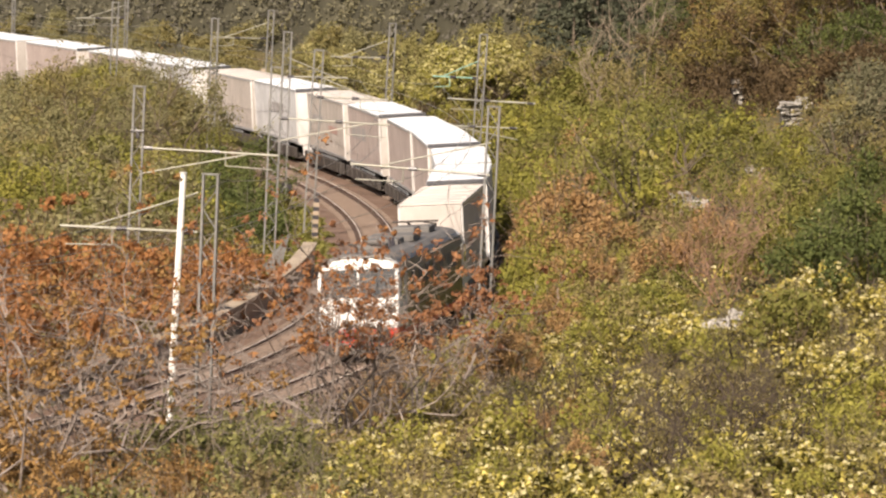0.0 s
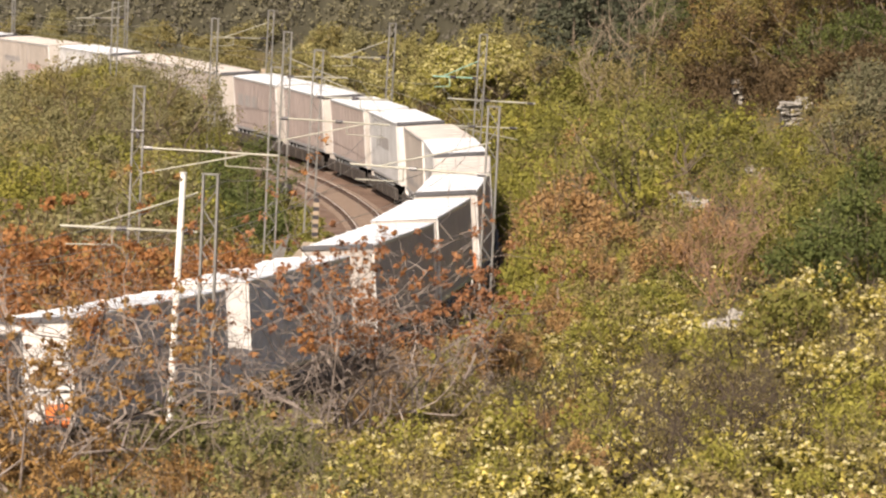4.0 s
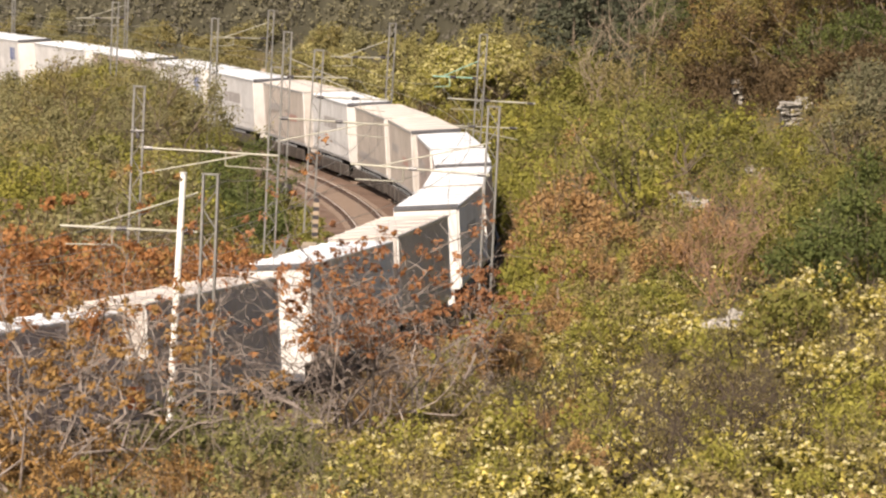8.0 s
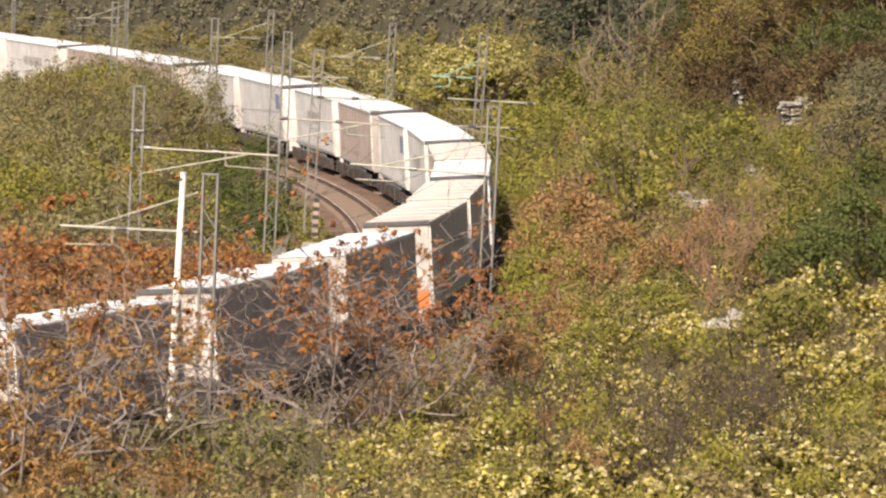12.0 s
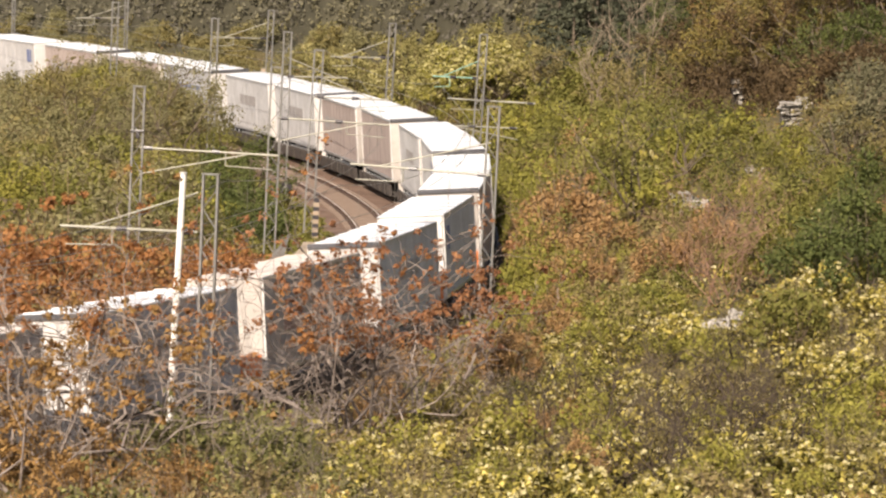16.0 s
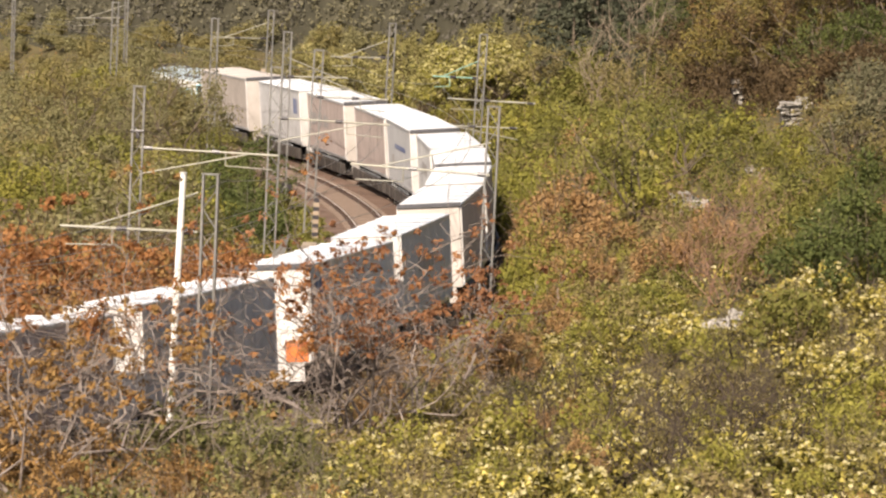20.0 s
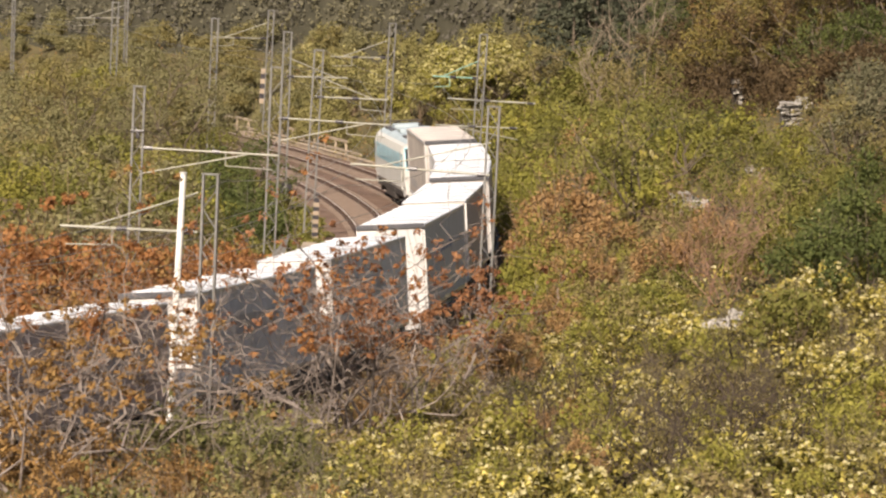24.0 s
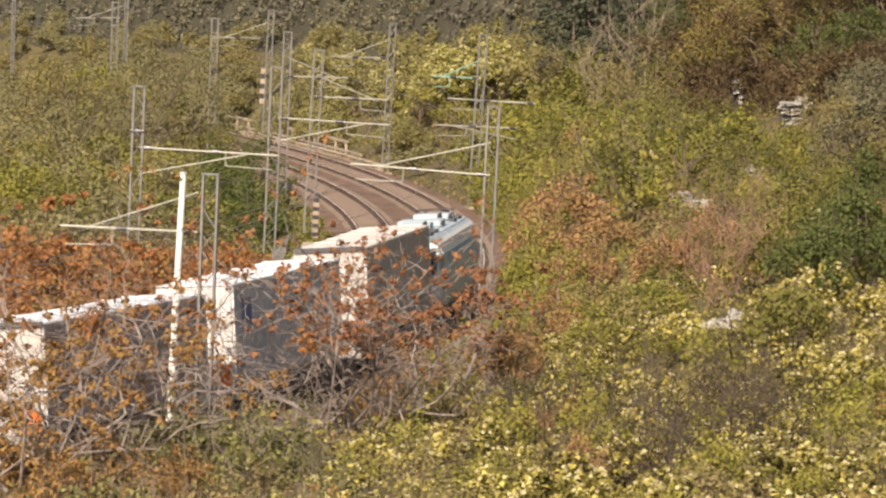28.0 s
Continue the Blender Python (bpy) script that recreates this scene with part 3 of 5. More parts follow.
        part("snow_plough", boxes((sg * 9.2 - 0.1, sg * 9.2 + 0.1, -1.2, 1.2, 0.18, 0.5), bevel=0.02), M_STEEL, lo)
        bogie(lo, sg * 5.0)
        part("brake_hose", tubes(((sg * 9.45, 0.35, 0.95), (sg * 9.6, 0.35, 0.55), 0.03)), M_TYRE, lo)
    for sy in (-1, 1):
        part("underframe", boxes((-7.9, 7.9, sy * 1.38 - 0.05, sy * 1.38 + 0.05, 0.66, 0.96), bevel=0.02), apron_mat if band_mat is None else M_STEEL, lo)
        for x in (-5.5, -3.7, -1.9, 0, 1.9, 3.7, 5.5):
            g = part("side_grille", boxes((x - 0.65, x + 0.65, sy * 1.486 - 0.012, sy * 1.486 + 0.012, 2.35, 3.02), bevel=0.01), M_GREYROOF if band_mat is None else M_PALEROOF, lo)
            for k in range(5):
                part("louvre", boxes((x - 0.6, x + 0.6, sy * 1.50 - 0.01, sy * 1.50 + 0.01, 2.42 + k * 0.12, 2.46 + k * 0.12)), M_DARKTRIM if band_mat is None else M_BLUE, g)
        if band_mat is not None:
            part("side_band", boxes((-8.3, 8.3, sy * 1.482 - 0.008, sy * 1.482 + 0.008, 2.2, 3.04)), band_mat, lo, "light blue stripe")
            part("skirt", boxes((-3.2, 3.2, sy * 1.36 - 0.05, sy * 1.36 + 0.05, 0.35, 0.68), bevel=0.02), M_STEEL, lo)
    part("transformer", boxes((-2.4, 2.4, -1.2, 1.2, 0.3, 0.95), bevel=0.04), M_STEEL, lo)
    return lo


FRONTS = (-7.4, 9.9, 26.3, 44.1, 59.3, 77.2, 93.1, 110.9, 126.0, 144.1, 160.5, 177.4, 194.0, 211.8, 227.5, 244.5, 261.4, 278.4, 294.7, 312.2,
          328.5, 346.7, 362.4, 381.1, 397.4, 413.8, 429.9, 448.4, 463.6, 481.8, 498.6, 516.6)
LOOKS = (
    ("white", "white tarpaulin semi-trailer on a low railway wagon", (("grey", -2.5, 2.5, 2.6, 3.2),), None),
    ("cream", "cream tarpaulin semi-trailer with faded side lettering bars", (("grey", -5.0, -1.0, 2.7, 3.1), ("red", 1.0, 4.2, 2.3, 2.7)), M_ORANGE),
    ("pinkish", "pinkish beige curtain-sided semi-trailer with grey print", (("grey", -5.6, -3.9, 2.5, 3.2), ("grey", -3.4, -1.7, 2.5, 3.2), ("grey", -1.2, 0.5, 2.5, 3.2)), M_ORANGE),
    ("white", "white curtain-sided semi-trailer with blue emblem", (("blue", 4.6, 5.8, 2.8, 3.7),), M_ORANGE),
    ("pale_grey", "pale grey curtain-sided semi-trailer on a wagon", (("grey", -4.5, -3.3, 1.8, 2.5), ("blue", -2.5, 3.5, 2.9, 3.15)), None),
    ("pinkish", "plain pinkish beige curtain-sided semi-trailer", (), None),
    ("cream", "cream curtain-sided semi-trailer with dark lettering bars low on its side", (("grey", -5.8, -0.5, 1.5, 1.9), ("grey", 0.2, 3.4, 1.5, 1.8)), M_ORANGE),
)
ORDER = (1, 3, 0, 5, 5, 2, 1, 0, 6, 0, 5, 5, 2, 1, 6, 0, 1, 0, 3, 2, 0, 3, 0, 5, 2, 0, 0, 4, 5, 2, 3, 6)


def line_pose(sc, hb):
    a, b = at(sc - hb), at(sc + hb)
    d = a - b
    m = (a + b) / 2
    return pose(m.x, m.y, m.z + 0.057, CANT, 0, math.degrees(math.atan2(d.y, d.x)))


MOVERS = []
protos = {}
wagon0 = build_wagon()
for i, sf in enumerate(FRONTS):
    k = (ORDER[i], i % 2)
    m = line_pose(sf + 6.8, 6.0)
    if k in protos:
        tr = copy_thing(protos[k], m)
    else:
        tr = protos[k] = build_trailer(*LOOKS[k[0]], top_band=i % 2 == 1)
    MOVERS.append((tr, sf + 6.8))
    MOVERS.append((wagon0 if i == 0 else copy_thing(wagon0, m), sf + 6.8))
front_loco = build_loco("black electric locomotive with white cab front and red apron", M_BLACK, M_WHITE, M_RED, M_GREYROOF)
rear_loco = build_loco("light blue and white electric locomotive at the train's end", M_LOCOGREY, M_LOCOGREY, M_LOCOGREY, M_PALEROOF, M_BLUE)
front_loco.scale = (1.06, 1.02, 0.96)
rear_loco.scale = (0.85, 1.0, 0.95)
MOVERS.append((front_loco, -29.5 + 9.98))
MOVERS.append((rear_loco, 531.6 + 8.0))


def motions():
    for ob, s0 in MOVERS:
        walk(ob, [(t, line_pose(s0 - SPEED * t - 0.5 * GAIN * t * t, 6.0)) for t in range(0, 29)])


# ---- overhead line: masts, cantilevers, wires ----
def lattice_mast(foot, height, width, lean=0.0, name="lattice_mast", turn=0.0, gear=False):
    """Two slim legs with cross bracing."""
    m = tagged(new(name), "grey galvanised lattice mast of the overhead line", "mast", "overhead line masts")
    h, w = height, width / 2
    legs = []
    for sx in (-1, 1):
        bm = bmesh.new()
        box(bm, sx * w - 0.038, sx * w + 0.038, -0.06, 0.06, -1.0, h, bevel=0.01)
        legs.append(part("leg", bm, M_GALV, m))
    z, k = 0.3, 1
    while z < h - 0.7:
        part("brace", tubes(((-w * k, 0, z), (w * k, 0, z + 0.62), 0.018), sides=6), M_GALV, m)
        z += 0.62
        k = -k
    part("cap", boxes((-w - 0.05, w + 0.05, -0.08, 0.08, h, h + 0.05)), M_GALV, m)
    if gear:
        part("switch_gear", boxes((-w - 0.07, w + 0.07, -0.1, 0.1, h - 1.72, h - 1.62), (-0.07, 0.07, -0.07, 0.07, h - 1.95, h - 1.72), bevel=0.03), M_INSUL, m, "dark switch gear")
    part("footing", boxes((-w - 0.25, w + 0.25, -0.3, 0.3, -1.2, -0.1), bevel=0.03), M_CONC, m)
    m.matrix_world = pose(foot.x, foot.y, foot.z, 0, lean, turn)
    return m


def cantilever(a, b, stay, drop, mt=M_TUBE, r=0.04):
    """A bracket tube from a to b, its stay from the mast at height stay, and the registration arm below."""
    a, b = Vector(a), Vector(b)
    c = tagged(new("cantilever"), "pale painted bracket tube carrying the contact wire", "bracket", "overhead line brackets")
    part("bracket_tube", tubes((a, b, r)), mt, c)
    part("stay_tube", tubes((a + Vector((0, 0, stay)), a.lerp(b, 0.8), r * 0.7)), mt, c)
    for q in (0.06, 0.55):
        p = a.lerp(b, q)
        d = (b - a).normalized() * 0.16
        part("insulator", tubes((p - d, p + d, r * 1.9)), M_INSUL, c)
    p = a.lerp(b, 0.62)
    part("registration_arm", tubes((p, p + Vector((0, 0, -drop)), r * 0.6), (p + Vector((0, 0, -drop)), p.lerp(b, 0.9) + Vector((0, 0, -drop - 0.05)), r * 0.5)), mt, c)
    return c


# arc, lateral place, height, width, lean
MASTS = ((15, 8.42, 8.9, 0.46, 0.8), (-15.66, 10.8, 9.16, 0.40, 0.8), (42, 7.2, 8.9, 0.42, 1.8), (72, 7.1, 8.9, 0.40, 0.6), (92, 9.1, 9.0, 0.36, 0.6),
         (112, 12.3, 9.3, 0.36, 0.4), (143.5, -3.2, 8.3, 0.36, 1.3), (107, -3.2, 8.6, 0.36, 1.5), (74, -3.2, 9.0, 0.40, 2.2), (-20.5, -3.2, 9.1, 0.42, 1.1),
         (-60.97, -3.2, 8.76, 0.46, 0.5), (182, -3.2, 8.7, 0.2, 0.0), (211, -3.2, 7.9, 0.2, 0.0))
for s, lat, h, w, lean in MASTS:
    lattice_mast(at(s, lat, -0.3), h, w, lean, turn=-math.degrees(float(np.interp(s, LS, LT))), gear=lat > 10 and s < 0)
# arc, lateral start, lateral end, height, stay, green
for s, l0, l1, z0, z1, stay, green in ((-15.66, 10.6, 5.3, 6.57, 6.45, -1.0, 0), (15, 8.2, 3.4, 6.46, 6.3, -1.0, 0), (-60.97, -2.9, 1.5, 6.72, 6.72, 1.2, 0), (-20.5, -3.3, 1.9, 6.29, 6.53, 1.2, 0),
                              (74, -3.3, -0.9, 6.4, 6.45, 0.9, 1), (74, -6.4, -1.7, 5.12, 5.3, 0.05, 0), (74, -5.5, -1.1, 3.8, 3.88, -0.6, 0), (42, 7.0, 3.6, 6.4, 6.35, 1.0, 0),
                              (107, -3.1, 0.2, 6.3, 6.3, 1.0, 0), (182, -3.1, 0.5, 6.3, 6.2, 0.9, 0), (143.5, -3.1, 0.4, 6.2, 6.2, 1.0, 0), (72, 7.0, 3.8, 6.3, 6.3, 1.0, 0)):
    cantilever(at(s, l0, z0), at(s, l1, z1), stay, 0.5, M_TUBEG if green else M_TUBE)


def white_pole():
    p = tagged(new("white_pole"), "weathered white tubular line-side pole", "pole")
    part("shaft", tubes(((0, 0, -1.2), (0, 0, 8.95), 0.12, 0.09), sides=16), M_WHITEPOLE, p)
    part("collar", tubes(((0, 0, 2.6), (0, 0, 2.72), 0.15), sides=16), M_GALV, p)
    part("cap", tubes(((0, 0, 8.95), (0, 0, 9.0), 0.11), sides=16), M_WHITE, p)
    f = at(-63.92, -3.2, -0.3)
    p.matrix_world = pose(f.x, f.y, f.z, 0, 1.7, 0)


white_pole()


def wires():
    for lat in (0.0, 4.0):
        for zc, sag, nm, r in ((5.25, 0.03, "contact_wire", 0.012), (6.55, 0.7, "catenary_wire", 0.012)):
            bm = bmesh.new()
            step, prev = 6.0, None
            for s in np.arange(-130, 300, step):
                u = ((s + 130) % 48) / 48
                p = at(s, lat, zc - sag * 4 * u * (1 - u))
                if prev is not None:
                    tube(bm, prev, p, r, sides=5, caps=False)
                prev = p
            bmesh.ops.remove_doubles(bm, verts=bm.verts[:], dist=0.004)
            w = part(nm, bm, M_WIRE, None)
            tagged(w, "thin dark overhead wire above the track", "wire", "overhead wires")
            if nm == "catenary_wire":
                for s in np.arange(-126, 294, 8.0):
                    u = ((s + 130) % 48) / 48
                    bm = bmesh.new()
                    tube(bm, at(s, lat, 5.25), at(s, lat, 6.55 - 2.8 * u * (1 - u)), 0.006, sides=4, caps=False)
                    part("dropper", bm, M_WIRE, w)
    # feeder cables high over the valley
    for y0, y1, z0, z1, sag in ((520, 560, 14.2, 7.3, 1.2), (470, 500, 10.2, 6.5, 0.8), (430, 450, 9.6, 4.4, 0.7)):
        bm = bmesh.new()
        prev = None
        for i in range(31):
            u = i / 30
            p = Vector((-70 + 140 * u, y0 + (y1 - y0) * u, z0 + (z1 - z0) * u - sag * 4 * u * (1 - u)))
            if prev is not None:
                tube(bm, prev, p, 0.03, sides=5, caps=False)
            prev = p
        tagged(part("feeder_cable", bm, M_WIRE, None), "thin dark power cable strung across the valley", "cable", "feeder cables")


wires()


def line_side():
    wl = sweep("parapet_wall", -48, 22, 1.5, [(6.7, -0.8), (7.15, -0.8), (7.15, 0.62), (6.7, 0.62)], M_CONC)
    tagged(wl, "low weathered concrete wall along the inner track", "wall", kind="structure")
    cp = sweep("wall_coping", -48, 22, 1.5, [(6.62, 0.62), (7.23, 0.62), (7.23, 0.74), (6.62, 0.74)], M_CONC, wl)
    tr = sweep("cable_trough", 108, 150, 2.0, [(-3.0, -0.4), (-3.3, -0.4), (-3.3, -0.06), (-3.0, -0.06)], M_CONC)
    tagged(tr, "pale concrete cable trough beside the outer track", "cable trough", kind="structure")
    for s0, n in ((108.4, 13),):
        for i in range(n):
            q = sweep("trough_lid", s0 + i * 3.1, s0 + i * 3.1 + 2.7, 1.5, [(-2.95, -0.056), (-3.35, -0.056), (-3.35, 0.0), (-2.95, 0.0)], M_CONC, tr)
    # guard pipe on short posts beside the far bend
    gp = tagged(new("guard_pipe"), "pale low pipe railing on short posts beside the bend", "railing", kind="structure")
    sweep("pipe", 124, 166, 2.0, [(-4.15, 0.48), (-4.3, 0.48), (-4.3, 0.62), (-4.15, 0.62)], M_CONC, gp)
    sweep("pipe", 118, 158, 2.0, [(-3.75, 0.0), (-3.9, 0.0), (-3.9, 0.12), (-3.75, 0.12)], M_CONC, gp)
    for i in range(14):
        f = at(124.5 + i * 3.1, -4.22, 0)
        part("post", boxes((f.x - 0.07, f.x + 0.07, f.y - 0.07, f.y + 0.07, f.z - 0.8, f.z + 0.48)), M_CONC, gp)
    # striped marker boards
    def marker(foot, n, w, h, lean):
        b = tagged(new("marker_post"), "weathered dark and pale striped line-side marker post", "marker post")
        part("post", tubes(((0, 0.05, -0.6), (0, 0.05, h * n + 0.1), 0.035)), M_GALV, b)
        for i in range(n):
            part("stripe", boxes((-w / 2, w / 2, -0.012, 0.012, i * h + 0.004, (i + 1) * h)), M_INSUL if i % 2 else M_CONC, b)
        b.matrix_world = pose(*foot, 0, lean, 0)
    marker(at(40, 6.9, -0.3), 10, 0.28, 0.2, 1.0)
    marker(at(143.5, -2.9, 2.0), 7, 0.3, 0.32, 1.5)
    for ds in (0.0, 0.9):
        f = at(80 - ds, 6.1 + ds * 0.5, -0.45)
        rb = tagged(new("relay_box"), "small dark line-side relay box on short legs", "relay box", "relay boxes")
        part("housing", boxes((-0.26, 0.26, -0.2, 0.2, 0.2, 0.75), bevel=0.06), M_INSUL, rb)
        part("lid", boxes((-0.29, 0.29, -0.23, 0.23, 0.75, 0.80), bevel=0.015), M_STEEL, rb)
        for x in (-0.2, 0.2):
            part("leg", boxes((x - 0.03, x + 0.03, -0.03, 0.03, -0.3, 0.2)), M_STEEL, rb)
        rb.matrix_world = pose(f.x, f.y, f.z, 0, 0, 20)
    # battered sheet leaning by the track
    f = at(14, 8.2, 0)
    bm = bmesh.new()
    v = [bm.verts.new(q) for q in ((-0.7, 0, -0.2), (0.35, 0.1, -0.2), (0.75, 0.15, 1.6), (-0.1, 0.05, 0.5), (-0.7, 0.04, -0.2), (0.35, 0.14, -0.2), (0.75, 0.19, 1.6), (-0.1, 0.09, 0.5))]
    for q in ((0, 1, 2, 3), (7, 6, 5, 4), (0, 4, 5, 1), (1, 5, 6, 2), (2, 6, 7, 3), (3, 7, 4, 0)):
        bm.faces.new([v[i] for i in q])
    sh = part("metal_sheet", bm, M_GALV, None)
    sh.matrix_world = pose(f.x, f.y, f.z, 0, 0, 10)
    tagged(sh, "grey pointed metal sheet standing beside the inner track", "metal sheet")


line_side()


# ---- plants ----
ROCKS = ((10.6, 263.0, 0.56, 1.2), (11.0, 261.5, 0.46, 0.8), (10.2, 262.0, 0.34, 0.4), (11.6, 264.5, 0.3, 0.5), (9.3, 203.6, 0.30, 0.35),
         (9.8, 204.2, 0.34, 0.3), (10.3, 206.4, 0.26, 0.4), (14.0, 266.2, 0.4, 0.4), (1.6, 318, 0.25, 0.1), (-12.0, 207.5, 0.40, 0.5), (-11.2, 208.6, 0.34, 0.5), (-11.6, 206.4, 0.30, 0.35), (-10.8, 210.4, 0.32, 0.5), (-12.6, 206.0, 0.3, 0.4), (-11.9, 209.4, 0.36, 0.7))

# bedded ledges: x, y, width, height of the stack, height of its foot
LEDGES = ((16.5, 284.0, 1.15, 1.15, 0.25), (14.9, 304.0, 0.6, 1.2, 0.5), (17.2, 289.0, 1.2, 0.3, 0.75))


def clear_of_rock(x, y):
    if any(abs(x - q[0]) < q[2] * 0.6 + 0.9 and -9 < y - q[1] < 1.2 for q in LEDGES):
        return False
    return all(not (abs(x - q[0]) < q[2] * 1.3 + 0.7 and -8 < y - q[1] < q[2] + 0.6) for q in ROCKS)

rng = np.random.default_rng(7)


def leaf_mesh(name, centres, radii, per, size, material, flat=0.42, seed=1, squash=0.8):
    """Many small pointed leaves in clumps round the centres."""
    g = np.random.default_rng(seed)
    n = len(centres) * per
    c = np.repeat(np.asarray(centres, float), per, axis=0)
    r = np.repeat(np.asarray(radii, float), per)
    d = g.normal(size=(n, 3))
    d /= np.linalg.norm(d, axis=1, keepdims=True)
    pos = c + d * (r * g.random(n) ** 0.45)[:, None] * np.array([1, 1, squash])
    nrm = d * 0.7 + g.normal(size=(n, 3)) * flat + np.array([0, 0, 0.5])
    nrm /= np.linalg.norm(nrm, axis=1, keepdims=True)
    a = np.cross(nrm, g.normal(size=(n, 3)))
    a /= np.linalg.norm(a, axis=1, keepdims=True)
    b = np.cross(nrm, a)
    sz = size * (0.6 + 0.9 * g.random(n))
    a, b = a * sz[:, None] * 0.55, b * sz[:, None] * 0.42
    vs = np.stack([pos - a * 0.8 + b, pos + a, pos - a * 0.6 - b], 1).reshape(-1, 3)
    me = bpy.data.meshes.new(name)
    me.vertices.add(n * 3)
    me.vertices.foreach_set("co", vs.astype(np.float32).ravel())
    me.loops.add(n * 3)
    me.loops.foreach_set("vertex_index", np.arange(n * 3, dtype=np.int32))
    me.polygons.add(n)
    me.polygons.foreach_set("loop_start", np.arange(0, n * 3, 3, dtype=np.int32))
    me.update(calc_edges=True)
    me.materials.append(material)
    return me


def stems_mesh(name, ends, base_r, material, seed=1, root=0.25, past=1.1, sprigs=1):
    """Thin stems from the root to each clump, some reaching past it, with side twigs."""
    g = np.random.default_rng(seed)
    bm = bmesh.new()
    for e in ends:
        e = Vector(e)
        a = Vector((g.normal() * root, g.normal() * root, -0.4))
        mid = a.lerp(e, 0.55) + Vector((g.normal() * 0.16, g.normal() * 0.16, 0.10 * e.z))
        tip = e + (e - mid) * g.uniform(0.0, past)
        tube(bm, a, mid, base_r, base_r * 0.7, sides=3, caps=False)
        tube(bm, mid, tip, base_r * 0.7, base_r * 0.3, sides=3, caps=False)
        for k in range(sprigs):
            q = mid.lerp(tip, g.uniform(0.1, 0.8))
            d = (tip - mid) * 0.5 + Vector((g.normal(), g.normal(), g.normal() * 0.5)) * 0.28 * (tip - mid).length
            tube(bm, q, q + d, base_r * 0.45, base_r * 0.25, sides=3, caps=False)
    me = bpy.data.meshes.new(name)
    bm.to_mesh(me)
    bm.free()
    me.materials.append(material)
    return me


def dome_points(n, rx, rz, seed, low=0.15):
    """Clump centres over an uneven crown of radius rx and height rz, with a few taller shoots."""
    g = np.random.default_rng(seed)
    ph = g.random(n) * 6.283
    rad = rx * np.sqrt(g.random(n)) * (0.8 + 0.3 * np.sin(ph * 2 + seed) + 0.15 * np.sin(ph * 5 + seed * 2))
    lobes = 0.75 + 0.25 * np.sin(3.1 * rad * np.cos(ph) / rx + seed) * np.sin(3.7 * rad * np.sin(ph) / rx + seed * 0.7)
    h = rz * (low + (1.0 - low) * np.sqrt(np.maximum(0.04, 1 - (rad / (rx * 1.12)) ** 2)) * lobes * (0.35 + 0.65 * g.random(n) ** 0.6))
    h = np.where(g.random(n) < 0.08, h * 1.22, h)
    return np.stack([rad * np.cos(ph), rad * np.sin(ph), h], 1)


class Plants:
    """Kinds of plant, each with a few shapes that its copies share."""
    kinds = {}


def plant_kind(key, name, label, category, shapes, rx, rz, clumps, clump_r, per, leaf, leaf_mat, stem_r=0.018, stem_mat=M_TWIG, bloom=None, bloom_per=9, low=0.15, group="", blooms=26, bloom_r=(0.07, 0.16), bloom_leaf=0.09, past=0.8, sprigs=1, squash=1.1, thin=2):
    made = []
    for k in range(shapes):
        seed = 100 * len(Plants.kinds) + 17 * k + 3
        g = np.random.default_rng(seed)
        pts = dome_points(clumps, rx, rz, seed, low)
        rad = g.uniform(0.55, 1.35, len(pts)) * clump_r
        meshes = [("stem", stems_mesh("stem", pts[::thin], stem_r, stem_mat, seed, past=past, sprigs=sprigs)),
                  ("foliage", leaf_mesh("foliage", pts, rad, per, leaf, leaf_mat, seed=seed, squash=squash))]
        if bloom is not None:
            hi = pts[np.argsort(-(pts[:, 2] + g.random(len(pts)) * rz * 0.8))][:blooms]
            hi = hi + np.stack([g.normal(size=len(hi)) * clump_r * 0.4, g.normal(size=len(hi)) * clump_r * 0.4, g.uniform(0.3, 0.9, len(hi)) * clump_r], 1)
            meshes.append(("blossom", leaf_mesh("blossom", hi, g.uniform(bloom_r[0], bloom_r[1], len(hi)), bloom_per, bloom_leaf, bloom, seed=seed + 1, squash=0.45)))
        made.append(meshes)
    Plants.kinds[key] = (name, label, category, made, group)


def plant(key, x, y, scale=1.0, turn=0.0, sink=0.1, tall=1.0):
    name, label, category, made, group = Plants.kinds[key]
    meshes = made[int(rng.integers(len(made)))]
    z = float(ground_z(x, y)[0]) - sink
    ob = tagged(new(name), label, category, group or ("plants: " + name.replace("_", " ")))
    for nm, me in meshes:
        p = new(nm, me)
        if nm == "stem":
            tagged(p, kind="stuff")
        p.parent = ob
    ob.matrix_world = Matrix.LocRotScale((x, y, z), Euler((0, 0, turn)), (scale, scale, scale * tall))
    return ob


plant_kind("yellow", "flowering_shrub", "yellow-green leafy shrub with pale yellow blossom on the slope", "shrub", 5, 1.3, 1.9, 46, 0.25, 12, 0.19, L_YELLOW, bloom=L_BLOSSOM, blooms=30, bloom_per=9, bloom_r=(0.03, 0.13), bloom_leaf=0.14, past=0.9, stem_mat=M_TWIG, stem_r=0.014, squash=0.9, sprigs=2, thin=4)
plant_kind("herb", "flowering_herb", "low yellow-flowering herb with brown stalks", "shrub", 4, 1.1, 1.6, 40, 0.24, 11, 0.175, L_YELLOW, bloom=L_BLOSSOM, blooms=16, bloom_per=8, bloom_r=(0.03, 0.10), bloom_leaf=0.125, past=1.2, stem_r=0.013, squash=1.2, sprigs=2, thin=4)
plant_kind("olive", "olive_shrub", "dull olive-brown thin scrub bush on the slope", "shrub", 5, 1.5, 2.3, 70, 0.40, 11, 0.13, L_OLIVE, past=0.6, thin=4)
